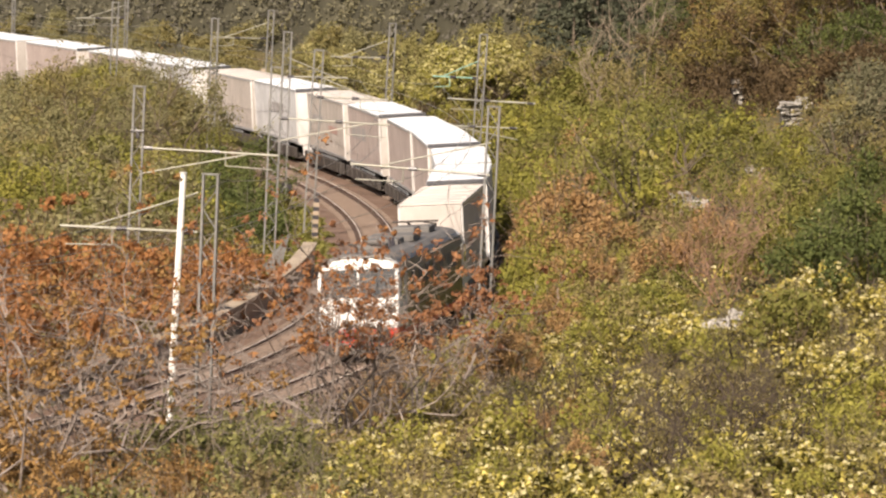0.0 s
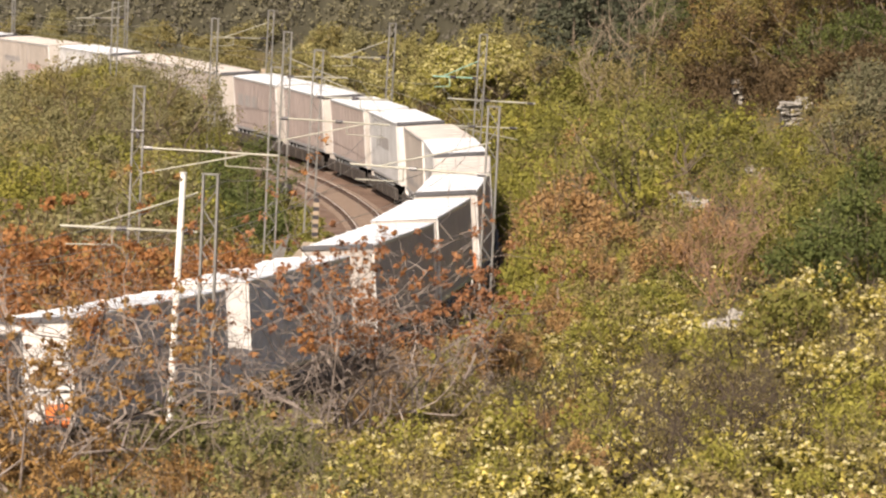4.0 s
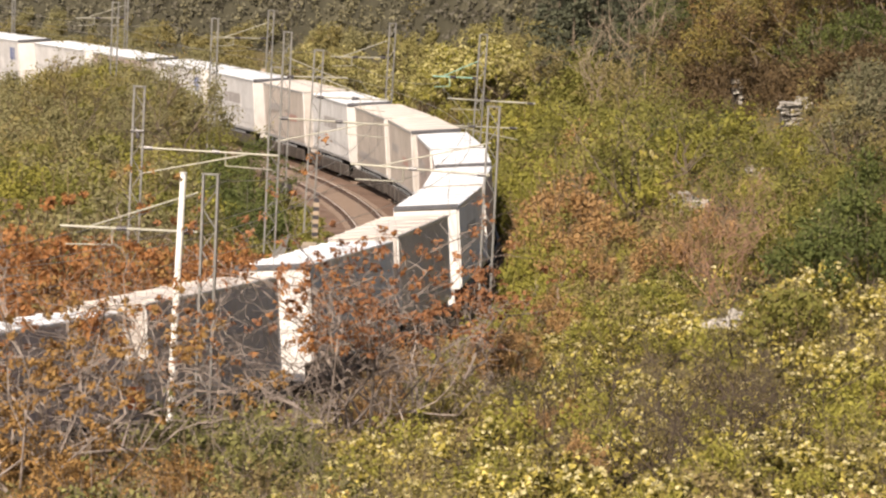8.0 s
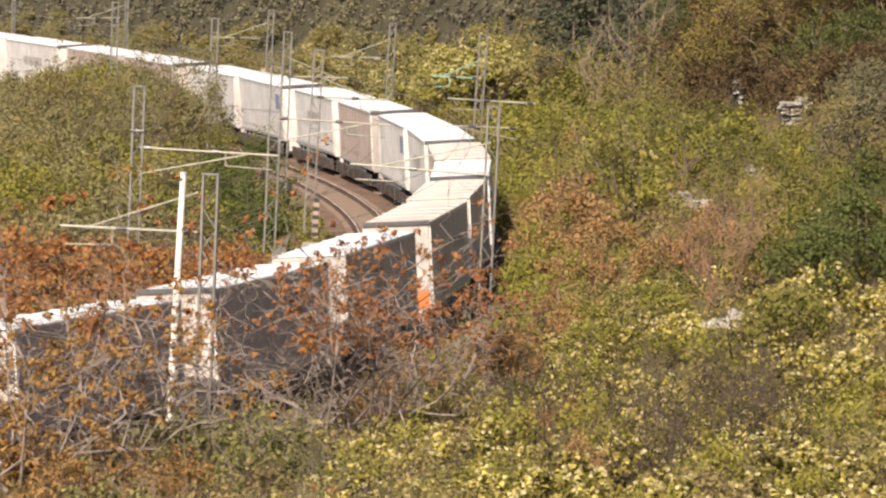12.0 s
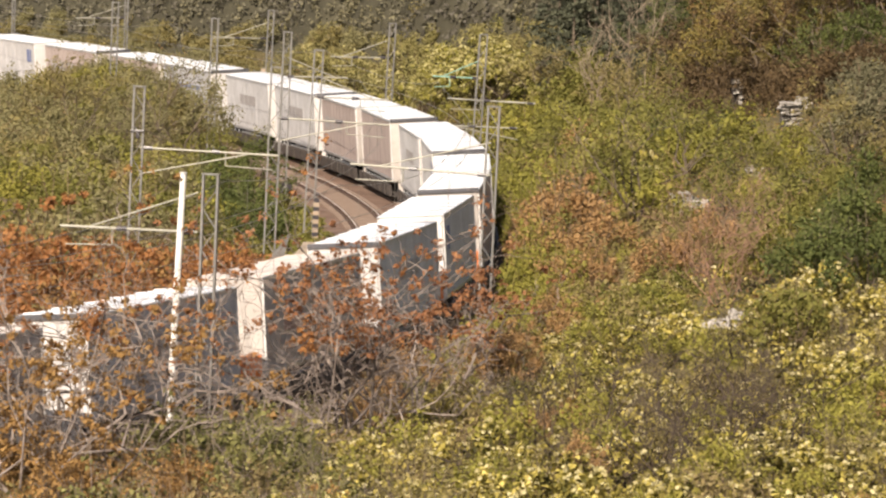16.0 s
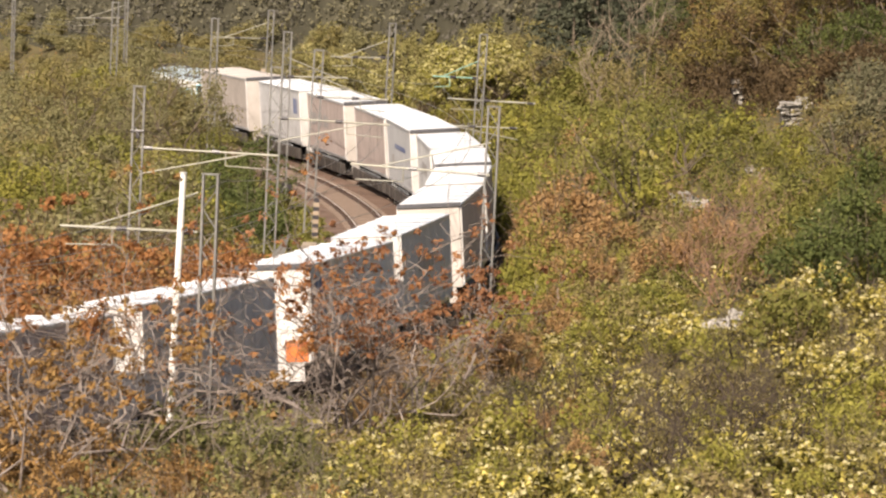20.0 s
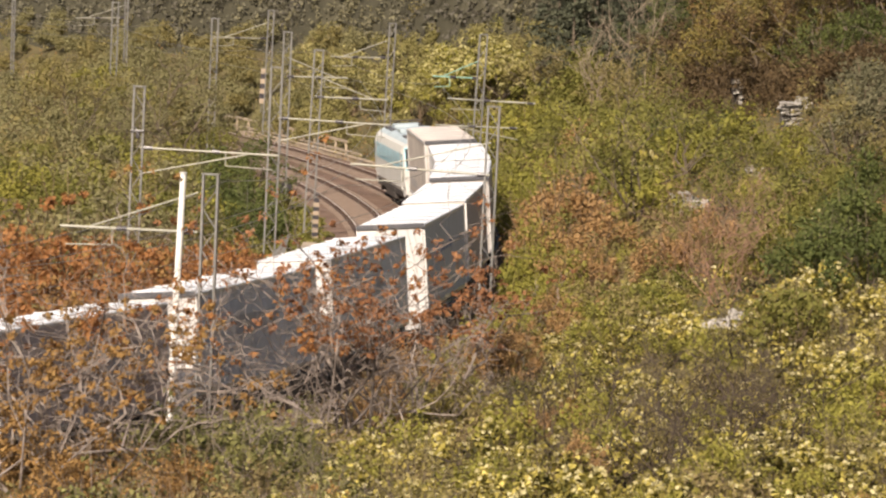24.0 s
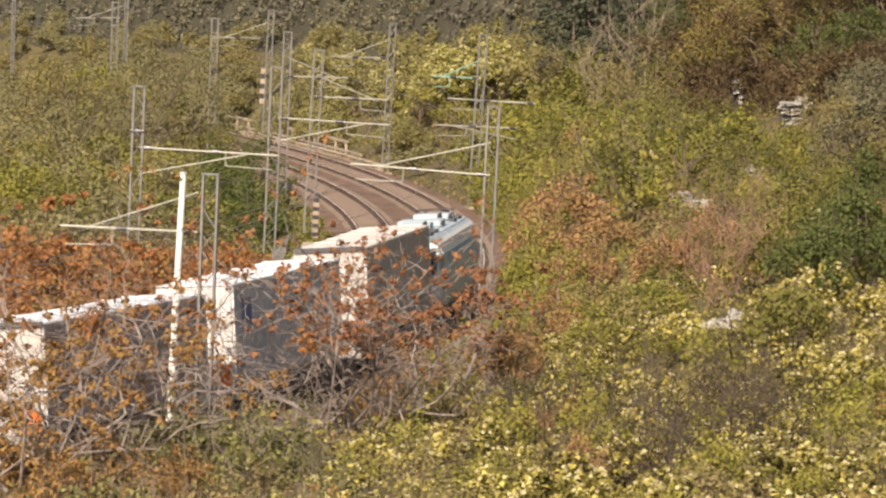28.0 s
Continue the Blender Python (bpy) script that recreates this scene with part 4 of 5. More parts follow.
plant_kind("straw", "straw_shrub", "straw-coloured half-bare shrub on the slope", "shrub", 4, 1.5, 2.1, 64, 0.36, 11, 0.125, L_STRAW, past=1.2, thin=2)
plant_kind("twiggy", "dry_shrub", "dry shrub of bare grey twigs with few leaves", "shrub", 4, 1.3, 2.6, 46, 0.30, 8, 0.10, L_OLIVE, stem_r=0.014, stem_mat=M_BARK, past=1.2, sprigs=3)
plant_kind("green", "green_shrub", "fresh green leafy shrub on the slope", "shrub", 5, 1.8, 2.7, 84, 0.44, 14, 0.135, L_GREEN, squash=0.9, past=0.5, thin=5)
plant_kind("lime", "light_green_shrub", "bright yellow-green leafy shrub beside the railway", "shrub", 4, 1.8, 2.7, 84, 0.42, 14, 0.135, L_LIME, squash=1.0, past=0.4, thin=5)
plant_kind("haze", "pale_green_shrub", "pale olive-green feathery shrub inside the curve", "shrub", 4, 1.7, 2.5, 84, 0.44, 14, 0.13, L_HAZE, squash=0.9, past=0.5, thin=5)
plant_kind("sage", "sage_green_shrub", "dark sage-green shrub with pale stems at the foot of the bank", "shrub", 4, 1.4, 2.2, 60, 0.33, 18, 0.105, L_SAGE, stem_mat=M_LIMB, stem_r=0.016, squash=1.1, past=1.1, sprigs=2, thin=2)
plant_kind("dark", "dark_shrub", "dark green evergreen shrub in the scrub", "shrub", 4, 1.8, 3.0, 72, 0.42, 32, 0.12, L_DARK, stem_mat=M_BARK, thin=4)
plant_kind("brown", "rusty_shrub", "rusty brown autumn shrub in the scrub", "shrub", 4, 1.6, 2.6, 64, 0.38, 26, 0.115, L_BROWN, thin=3)
plant_kind("rust", "rust_red_shrub", "thin rust-red shrub with bare twigs on the slope", "shrub", 3, 1.3, 3.0, 76, 0.27, 32, 0.095, L_RUST, sprigs=2, past=1.0, squash=1.5, thin=2)
plant_kind("smoke", "orange_shrub", "dense orange-leaved smoke bush inside the curve", "shrub", 4, 1.7, 2.9, 66, 0.27, 30, 0.115, L_ORANGE, squash=0.9, thin=2)
plant_kind("golden", "golden_shrub", "golden-orange autumn bush beside the track", "shrub", 3, 1.5, 2.6, 56, 0.27, 28, 0.105, L_GOLD, sprigs=2, past=1.1, thin=2)
plant_kind("greytree", "grey_green_tree", "broad grey-green tree on the upper hillside", "tree", 3, 2.6, 4.2, 110, 0.6, 40, 0.15, L_GREYGREEN, stem_r=0.05, thin=5)
plant_kind("paletree", "blossoming_tree", "pale cream blossoming tree beyond the railway", "tree", 3, 2.2, 4.2, 80, 0.45, 34, 0.14, L_PALE, stem_r=0.04, bloom=L_CREAM, blooms=50, bloom_per=20, bloom_r=(0.2, 0.5), bloom_leaf=0.13, low=0.2, thin=5)
# the plants that stand out, with room round them
SPECIAL = ((5.2, 255.0, 3.2), (4.6, 248.5, 2.6), (10.4, 213.0, 2.4), (10.2, 209.0, 2.0), (9.9, 205.5, 1.6), (7.0, 166.0, 1.6), (11.0, 331.0, 2.6), (8.6, 336.0, 2.0))


def clear_of_special(x, y):
    return all((x - q[0]) ** 2 + (y - q[1]) ** 2 > q[2] ** 2 for q in SPECIAL)


def scatter(spacing, tries, y0, y1, x0, x1, accept):
    """Uneven planting with a least distance between neighbours."""
    placed = []
    cell = {}
    xs, ys = rng.uniform(x0, x1, tries), rng.uniform(y0, y1, tries)
    lat, arc = lateral(xs, ys)
    for x, y, a, s in zip(xs, ys, lat, arc):
        if abs(x - EYE[0]) > y * 0.088 + 2.0 or not accept(x, y, a, s) or not clear_of_rock(x, y) or not clear_of_special(x, y):
            continue
        k = (int(x // spacing), int(y // spacing))
        if any((x - q[0]) ** 2 + (y - q[1]) ** 2 < spacing ** 2 for i in (-1, 0, 1) for j in (-1, 0, 1) for q in cell.get((k[0] + i, k[1] + j), ())):
            continue
        cell.setdefault(k, []).append((x, y))
        placed.append((x, y, a, s))
    return placed


def choose(weights):
    ks, ws = zip(*weights)
    ws = np.array(ws) / sum(ws)
    return ks[int(rng.choice(len(ks), p=ws))]


def patch(x, y, k):
    """Loose drifts of one kind of plant over the slope, 0 to 1."""
    return 0.5 + 0.5 * math.sin(0.31 * x + 1.7 * k + 1.3 * math.sin(0.13 * y + k)) * math.cos(0.23 * y + 0.9 * k + math.sin(0.37 * x))


rng = np.random.default_rng(11)
# slope between the camera and the line, low flowering scrub
for x, y, a, s in scatter(1.5, 9000, 108, 212, -24, 22, lambda x, y, a, s: a < -8.5):
    if x > -2.5:
        right = float(smooth(2.0, 8.0, x))
        k = choose((("yellow", 0.60 + 0.55 * right * patch(x, y, 1) + 0.2 * patch(x, y, 5)), ("herb", 0.42), ("olive", 0.05), ("straw", 0.04), ("twiggy", 0.10 + 0.16 * patch(x, y, 2)), ("lime", 0.14), ("rust", 0.11 * patch(x, y, 3))))
    else:
        k = choose((("herb", 0.18), ("olive", 0.16), ("straw", 0.16), ("sage", 0.36), ("golden", 0.16)))
    plant(k, x, y, rng.uniform(0.58, 0.9), rng.uniform(0, 6.28), tall=rng.uniform(0.8, 1.2))
# thicket along the outer side of the line
for x, y, a, s in scatter(1.6, 9000, 150, 330, -40, 12, lambda x, y, a, s: -8.5 < a < -4.0 and -80 < s < 75):
    if s < -20:
        if x > -3.4:
            k = choose((("yellow", 0.45), ("herb", 0.35), ("lime", 0.1), ("straw", 0.1)))
        else:
            k = choose((("sage", 0.4), ("golden", 0.2), ("straw", 0.25), ("herb", 0.15)))
        plant(k, x, y, rng.uniform(0.45, 0.65), rng.uniform(0, 6.28))
        continue
    if -20 < s < 12:
        k = choose((("olive", 0.35), ("straw", 0.25), ("lime", 0.2), ("rust", 0.12), ("yellow", 0.08)))
        plant(k, x, y, rng.uniform(0.6, 0.85), rng.uniform(0, 6.28))
        continue
    k = choose((("lime", 0.34), ("green", 0.2), ("olive", 0.18), ("straw", 0.08), ("yellow", 0.14), ("rust", 0.06)))
    plant(k, x, y, rng.uniform(0.75, 1.15) * (1.25 if s > -8 else 0.8), rng.uniform(0, 6.28))
for s in np.arange(-36, 76, 1.9):
    p = at(s + rng.uniform(-0.6, 0.6), -3.75 - 0.5 * rng.random() - 0.5 * smooth(-10, 10, s))
    plant(choose((("lime", 0.75), ("green", 0.25))), p.x, p.y, rng.uniform(0.62, 0.8) + (0.4 * float(smooth(-15, 8, s)) if not 4 < s < 24 else -0.1), rng.uniform(0, 6.28), tall=1.15)
rng = np.random.default_rng(21)
# hillside outside the curve: filling scrub, then the larger crowns one by one
for x, y, a, s in scatter(2.65, 9000, 208, 312, -60, 45, lambda x, y, a, s: a < -8):
    if y > 285 and x > 12:
        k = choose((("brown", 0.9), ("olive", 0.10)))
    elif y < 235:
        k = choose((("green", 0.16), ("lime", 0.16), ("straw", 0.12), ("twiggy", 0.05), ("olive", 0.16), ("yellow", 0.22 + 0.2 * patch(x, y, 1)), ("rust", 0.04)))
    else:
        k = choose((("green", 0.42), ("lime", 0.12), ("olive", 0.24), ("straw", 0.08), ("twiggy", 0.05), ("dark", 0.08)))
    plant(k, x, y, rng.uniform(0.65, 0.95), rng.uniform(0, 6.28))
for kind, sc, rows in (
        ("lime", 1.35, ((6.9, 311.2), (9.2, 291.2), (11.6, 282.8), (13.4, 273.3), (7.7, 285.1), (5.4, 333.3), (4.1, 329.7))),
        ("green", 1.05, ((3.9, 308.1), (8.4, 271.6), (12.7, 262.0), (11.6, 217.6), (11.5, 193.5), (13.9, 240.0), (14.5, 225.0))),
        ("dark", 1.1, ((13.3, 211.6), (15.1, 217.1), (14.8, 203.1), (17.5, 236.2), (-9.9, 276.0), (-8.9, 270.5), (-9.4, 282.0), (-10.6, 287.0), (-11.9, 312.6))),
        ("dark", 0.8, ((8.0, 261.5), (15.0, 251.1), (-8.7, 266.0), (-8.3, 272.5), (-8.7, 279.0))),
        ("greytree", 0.85, ((20.2, 277.0), (19.2, 270.4), (18.2, 259.5), (19.4, 262.0))),
        ("olive", 0.8, ((0.9, 352.5), (2.4, 350.0), (3.7, 348.5), (5.0, 347.0))),
        ("lime", 0.75, ((1.6, 351.0), (3.1, 349.0), (4.4, 347.5), (0.2, 354.0))),
        ("olive", 1.1, ((6.5, 244.9), (9.2, 242.0), (6.4, 203.4), (5.0, 239.4))),
        ("rust", 1.75, ((5.2, 256.0), (4.9, 252.5), (6.0, 257.5), (5.6, 254.0))),
        ("rust", 1.3, ((3.7, 241.5), (5.2, 244.0), (6.6, 247.0), (4.3, 247.5))),
        ("rust", 1.05, ((4.4, 251.5), (6.4, 252.0), (4.4, 236.0), (6.0, 239.0), (8.9, 229.0), (10.4, 233.0), (2.6, 196.0), (1.8, 190.0))),
        # added dark-leaved shrubs: their colour stands for shade under the autumn crowns
        ("brown", 1.15, ((17.2, 293.0), (18.6, 291.0), (19.8, 289.5), (17.9, 297.0), (21.0, 288.0), (16.8, 300.0))),
        ("brown", 1.3, ((15.9, 338.1), (14.6, 303.9), (22.2, 312.2), (18.0, 339.1), (13.4, 318.4))),
        ("paletree", 0.95, ((-2.6, 372.4), (1.4, 360.0), (3.0, 355.9), (-5.7, 384.4), (-0.1, 358.8), (-8.2, 393.0), (-3.6, 367.0), (-1.4, 365.0), (-6.4, 379.0))),
        ("smoke", 1.75, ((-12.9, 195.5), (-14.9, 198.0), (-15.4, 204.0), (-12.8, 205.0), (-17.0, 211.0), (-13.9, 212.5), (-11.6, 213.5), (-16.2, 218.0))),
        ("smoke", 1.35, ((-10.8, 222.5), (-14.0, 191.5))),
        ("smoke", 1.15, ((-9.6, 220.5), (-8.9, 225.5), (-8.3, 229.5), (-9.7, 230.0), (-7.7, 234.0))),
        ("olive", 1.5, ((-15.8, 207.0), (-12.2, 208.5), (-13.2, 196.5))),
        ("golden", 1.5, ((-16.6, 200.0), (-13.4, 200.5), (-14.6, 208.0), (-17.4, 215.0), (-12.6, 218.0))),
        ):
    for x, y in rows:
        plant(kind, x, y, sc * rng.uniform(0.92, 1.08), rng.uniform(0, 6.28))
# before the train: golden and sage bushes at the foot of the bank
for kind, sc, rows in (
        ("golden", 1.2, ((-10.9, 157.0), (-12.3, 155.0), (-11.4, 153.0), (-9.4, 148.0), (-9.6, 161.5))),
        ("golden", 0.85, ((-6.8, 156.0), (-9.8, 145.0), (-6.4, 150.0), (-12.2, 147.0), (-8.4, 157.0))),
        ("sage", 1.25, ((-5.6, 167.5), (-6.9, 164.5), (-4.7, 164.0), (-6.0, 160.5), (-5.2, 157.0), (-7.4, 161.5), (-8.0, 145.0), (-7.9, 165.0), (-5.0, 170.5))),
        ("olive", 0.7, ((-2.2, 162.5), (-1.6, 156.0), (-3.6, 153.5), (-7.6, 149.5), (-3.4, 166.0))),
        ("straw", 0.7, ((0.4, 175.5), (-0.6, 161.0), (1.6, 178.0), (-7.4, 155.0), (-2.0, 171.0), (-3.6, 171.5), (-0.8, 176.0), (-1.8, 174.5), (-2.8, 176.5), (-4.6, 172.5))),
        ("rust", 0.55, ((-2.8, 173.5), (-1.4, 178.5), (-4.2, 171.0), (0.6, 182.0))),
        ("sage", 0.6, ((-0.2, 181.5), (2.6, 186.5), (-3.0, 168.5))),
        ):
    for x, y in rows:
        plant(kind, x, y, sc * rng.uniform(0.92, 1.08), rng.uniform(0, 6.28))
for s in np.arange(-62, -14, 0.9):
    p = at(s, -3.0 - 1.7 * rng.random())
    plant(choose((("rust", 0.46), ("brown", 0.16), ("twiggy", 0.20), ("sage", 0.18))), p.x, p.y, rng.uniform(0.5, 0.74), rng.uniform(0, 6.28), tall=rng.uniform(0.9, 1.2))
for s in np.arange(-4, 68, 1.5):
    p = at(s, -3.05 - 0.2 * rng.random())
    plant(choose((("lime", 0.8), ("green", 0.2))), p.x, p.y, rng.uniform(0.52, 0.64), rng.uniform(0, 6.28), tall=rng.uniform(1.9, 2.5))
for s in np.arange(-12, 60, 0.9):
    p = at(s, -2.3 - 0.35 * rng.random())
    plant(choose((("lime", 0.7), ("green", 0.15), ("straw", 0.15))), p.x, p.y, rng.uniform(0.26, 0.34), rng.uniform(0, 6.28), tall=rng.uniform(1.3, 2.0) + (1.3 if s > 20 else 0.0))
for s in np.arange(106, 152, 2.1):
    p = at(s, 7.9 + rng.random())
    plant(choose((("lime", 0.4), ("green", 0.3), ("olive", 0.3))), p.x, p.y, rng.uniform(0.6, 0.8), rng.uniform(0, 6.28))
rng = np.random.default_rng(33)
# inside of the curve
for x, y, a, s in scatter(2.5, 9000, 215, 400, -60, 20, lambda x, y, a, s: a > 6.6 + 5.0 * (1 - smooth(85, 105, s)) and s < 190):
    k = choose((("green", 0.14), ("haze", 0.42), ("lime", 0.05 + 0.22 * patch(x, y, 4)), ("olive", 0.22), ("straw", 0.14), ("twiggy", 0.03)))
    plant(k, x, y, rng.uniform(0.75, 1.25) * (0.7 if a < 8 else 1.0), rng.uniform(0, 6.28))


def joined_scrub(name, label, rows, material, leaf, per):
    """Scrub too far off to be told apart, in one piece."""
    pts, rad = [], []
    for x, y, h, w in rows:
        z = float(ground_z(x, y)[0])
        for q in dome_points(16, w, h, int(rng.integers(9999)), 0.2):
            pts.append((x + q[0], y + q[1], z + q[2]))
            rad.append(w * rng.uniform(0.28, 0.42))
    tagged(new(name, leaf_mesh(name, pts, rad, per, leaf, material, seed=len(rows))), label, "scrub", kind="stuff")


upper = scatter(2.2, 18000, 312, 490, -60, 45, lambda x, y, a, s: a < -4.4 and y < 404 - 2.3 * x)
inside = scatter(2.0, 6000, 395, 480, -60, -15, lambda x, y, a, s: a > 6.5 and s > 165)
high = scatter(2.3, 9000, 312, 420, 4, 45, lambda x, y, a, s: x > 7 + 0.02 * (y - 312))


def some(rows, share, h0, h1, w0, w1):
    return [(x, y, rng.uniform(h0, h1), rng.uniform(w0, w1)) for x, y, a, s in rows if rng.random() < share]


joined_scrub("low_scrub", "low olive scrub inside the far bend", some(inside, 0.9, 0.7, 1.5, 0.9, 1.5), L_OLIVE, 0.19, 55)
brownish = [q for q in high if q[0] > 12.0 + rng.normal() * 1.6]
joined_scrub("amber_hillside_scrub", "amber-brown scrub high on the hillside", some(brownish, 0.18, 1.6, 3.2, 1.2, 2.0), L_LARCH, 0.2, 50)
joined_scrub("rusty_hillside_scrub", "rusty brown scrub high on the hillside", some(brownish, 0.20, 1.4, 2.8, 1.3, 2.2), L_BROWN, 0.20, 50)
joined_scrub("pale_scrub", "pale yellow-green blossoming scrub beyond the railway", some([q for q in upper if -11 < q[0] < 7 and q[1] > 345 and not (q[0] > -2 and q[1] < 368)], 0.42, 1.4, 2.8, 1.2, 2.0), L_PALE, 0.125, 110)
def pale_zone(q):
    return -9 < q[0] < 4.5 and 350 < q[1] < 396


joined_scrub("green_hillside_scrub", "dull green scrub on the upper hillside", some([q for q in high if q[0] < 12.0 + rng.normal() * 1.6] + [q for q in upper if q[0] > 1 and (q[0] < 7 or (q[1] < 330 and q[0] < 11)) and not pale_zone(q)], 0.5, 1.6, 3.2, 1.2, 2.0), L_GREEN, 0.17, 55)
joined_scrub("hazy_scrub", "hazy pale green scrub beyond the far bend", some([q for q in upper if q[0] <= 1 and not pale_zone(q)], 0.5, 1.6, 3.0, 1.2, 2.0), L_HAZE, 0.125, 100)
joined_scrub("olive_hillside_scrub", "olive-brown scrub on the upper hillside", some([q for q in upper if not pale_zone(q)], 0.26, 1.6, 3.0, 1.2, 2.0), L_OLIVE, 0.14, 75)


verge = []
for s in np.arange(-30, 112, 0.8):
    for k in range(3):
        lat = 7.5 + abs(rng.normal()) * 2.4 if s < 24 else 6.25 + abs(rng.normal()) * 2.2
        if lat < 13 and not (38 < s < 42 and 6.2 < lat < 7.8) and not (77 < s < 82 and lat < 7.4):
            p = at(s + rng.uniform(-0.3, 0.3), lat)
            verge.append((p.x, p.y, rng.uniform(0.3, 0.6) + 0.22 * (lat - 6.2), rng.uniform(0.35, 0.6)))
joined_scrub("verge_growth", "low green weeds along the inner edge of the ballast", verge, L_GREEN, 0.15, 11)


def undergrowth(name, label, material, n, k, size, y0=100, y1=470):
    """Low leaves and dry stalks over the whole slope, in drifts."""
    y = rng.uniform(y0, y1, n)
    x = rng.uniform(-1, 1, n) * (y * 0.085 + 2)
    lat, arc = lateral(x, y)
    drift = 0.5 + 0.5 * np.sin(0.7 * x + 1.7 * k + 1.3 * np.sin(0.21 * y + k)) * np.cos(0.31 * y + 0.9 * k + np.sin(0.5 * x))
    keep = ((lat < -2.5) | (lat > 6.3 + 1.9 * smooth(100, 106, arc))) & (rng.random(n) < 0.15 + drift)
    x, y = x[keep], y[keep]
    z = ground_z(x, y) + rng.uniform(0.02, 0.5, len(x))
    me = leaf_mesh(name, np.stack([x, y, z], 1), np.full(len(x), 0.28), 4, size, material, seed=3 + k, squash=1.3)
    tagged(new(name, me), label, "undergrowth", kind="stuff")


undergrowth("undergrowth", "dry olive undergrowth of leaves and stalks", L_OLIVE, 24000, 1, 0.14, 190, 470)
undergrowth("green_undergrowth", "low green undergrowth between the shrubs", L_GREEN, 22000, 2, 0.12)
undergrowth("rusty_undergrowth", "rusty dry undergrowth between the shrubs", L_RUST, 16000, 3, 0.13, 212, 470)
undergrowth("yellow_undergrowth", "low yellow-green herbs between the flowering shrubs", L_YELLOW, 19000, 4, 0.16, 105, 215)


def conifer(x, y, h, seed, material, label, wide=0.30):
    g = np.random.default_rng(seed)
    ob = tagged(new("conifer"), label, "tree", "conifers")
    part("trunk", tubes(((0, 0, -0.4), (0, 0, h * 0.86), 0.13, 0.02)), M_BARK, ob)
    pts, rad = [], []
    for k in range(int(h * 3)):
        u = (k + 1) / (h * 3)
        for q in range(8):
            ph, r = g.uniform(0, 6.283), (1 - u) ** 0.8 * h * wide * g.uniform(0.2, 1.0) + 0.12
            pts.append((math.cos(ph) * r, math.sin(ph) * r, 0.5 + u * (h - 0.6) - r * 0.25))
            rad.append(0.42 * (1.25 - u))
    p = new("needle_crown", leaf_mesh("needle_crown", pts, rad, 30, 0.16, material, seed=seed, squash=0.6))
    p.parent = ob
    ob.matrix_world = pose(x, y, float(ground_z(x, y)[0]), 0, 0, g.uniform(0, 360))


for i, (x, y, h) in enumerate(((7.4, 352, 9.0), (6.6, 357, 8.5), (8.8, 354, 10.0), (7.6, 364, 10.0), (9.8, 361, 9.5), (8.4, 359, 10.5), (10.6, 350, 9.0), (12.4, 347, 8.5), (11.6, 354, 10.0))):
    conifer(x, y, h, 60 + i, L_CONIFER, "dark grey-green conifer high on the slope")

def canopy_z(x, y):
    """Top of the far woods: rounded crowns of several sizes, falling to the ground at the wood's edge."""
    lat = lateral(x, y)[0]
    lump = 1.0 * np.sin(x * 0.62 + 2 * np.sin(y * 0.23)) * np.sin(y * 0.55 + np.sin(x * 0.4)) + 0.7 * np.sin(x * 1.5 + y * 0.5) * np.cos(y * 1.2 + np.sin(x)) + 0.3 * np.sin(x * 3.1 + 2 * np.cos(y)) * np.sin(y * 2.3)
    rise = (4.6 + lump) * smooth(0, 8, y - (386 - 2.3 * x)) * smooth(8, 13, -lat) - 0.8
    return ground_z(x, y) + rise, rise


def far_woods():
    xs, ys = np.linspace(-48, 48, 160), np.linspace(355, 560, 170)
    gx, gy = np.meshgrid(xs, ys)
    gx, gy = gx.ravel(), gy.ravel()
    vs = np.stack([gx, gy, canopy_z(gx, gy)[0]], 1).tolist()
    fs = [(j * 160 + i, j * 160 + i + 1, (j + 1) * 160 + i + 1, (j + 1) * 160 + i) for j in range(169) for i in range(159)]
    # added sheet that closes leaf gaps; its dark colour stands for shade
    woods = tagged(mesh_ob("far_woods", vs, fs, M_CANOPYSHADE, smooth_shade=True), "hazy olive woodland on the far hillside", "woodland", kind="stuff")
    n = 62000
    y = rng.uniform(352, 515, n)
    x = rng.uniform(-1, 1, n) * y * 0.086
    z, rise = canopy_z(x, y)
    drift = np.sin(x * 0.33 + 1.5 * np.sin(y * 0.11)) * np.cos(y * 0.21 + np.sin(x * 0.2)) + rng.normal(size=n) * 0.45
    tone = np.where(drift > 0.55, 0, np.where(drift > -0.35, 1, 2))
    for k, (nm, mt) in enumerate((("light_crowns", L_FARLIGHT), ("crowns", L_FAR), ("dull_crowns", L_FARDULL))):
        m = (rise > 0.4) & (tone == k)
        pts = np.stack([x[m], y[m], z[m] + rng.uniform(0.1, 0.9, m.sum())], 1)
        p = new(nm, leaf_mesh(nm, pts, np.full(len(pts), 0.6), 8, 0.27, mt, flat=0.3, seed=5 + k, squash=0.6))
        p.parent = woods


far_woods()


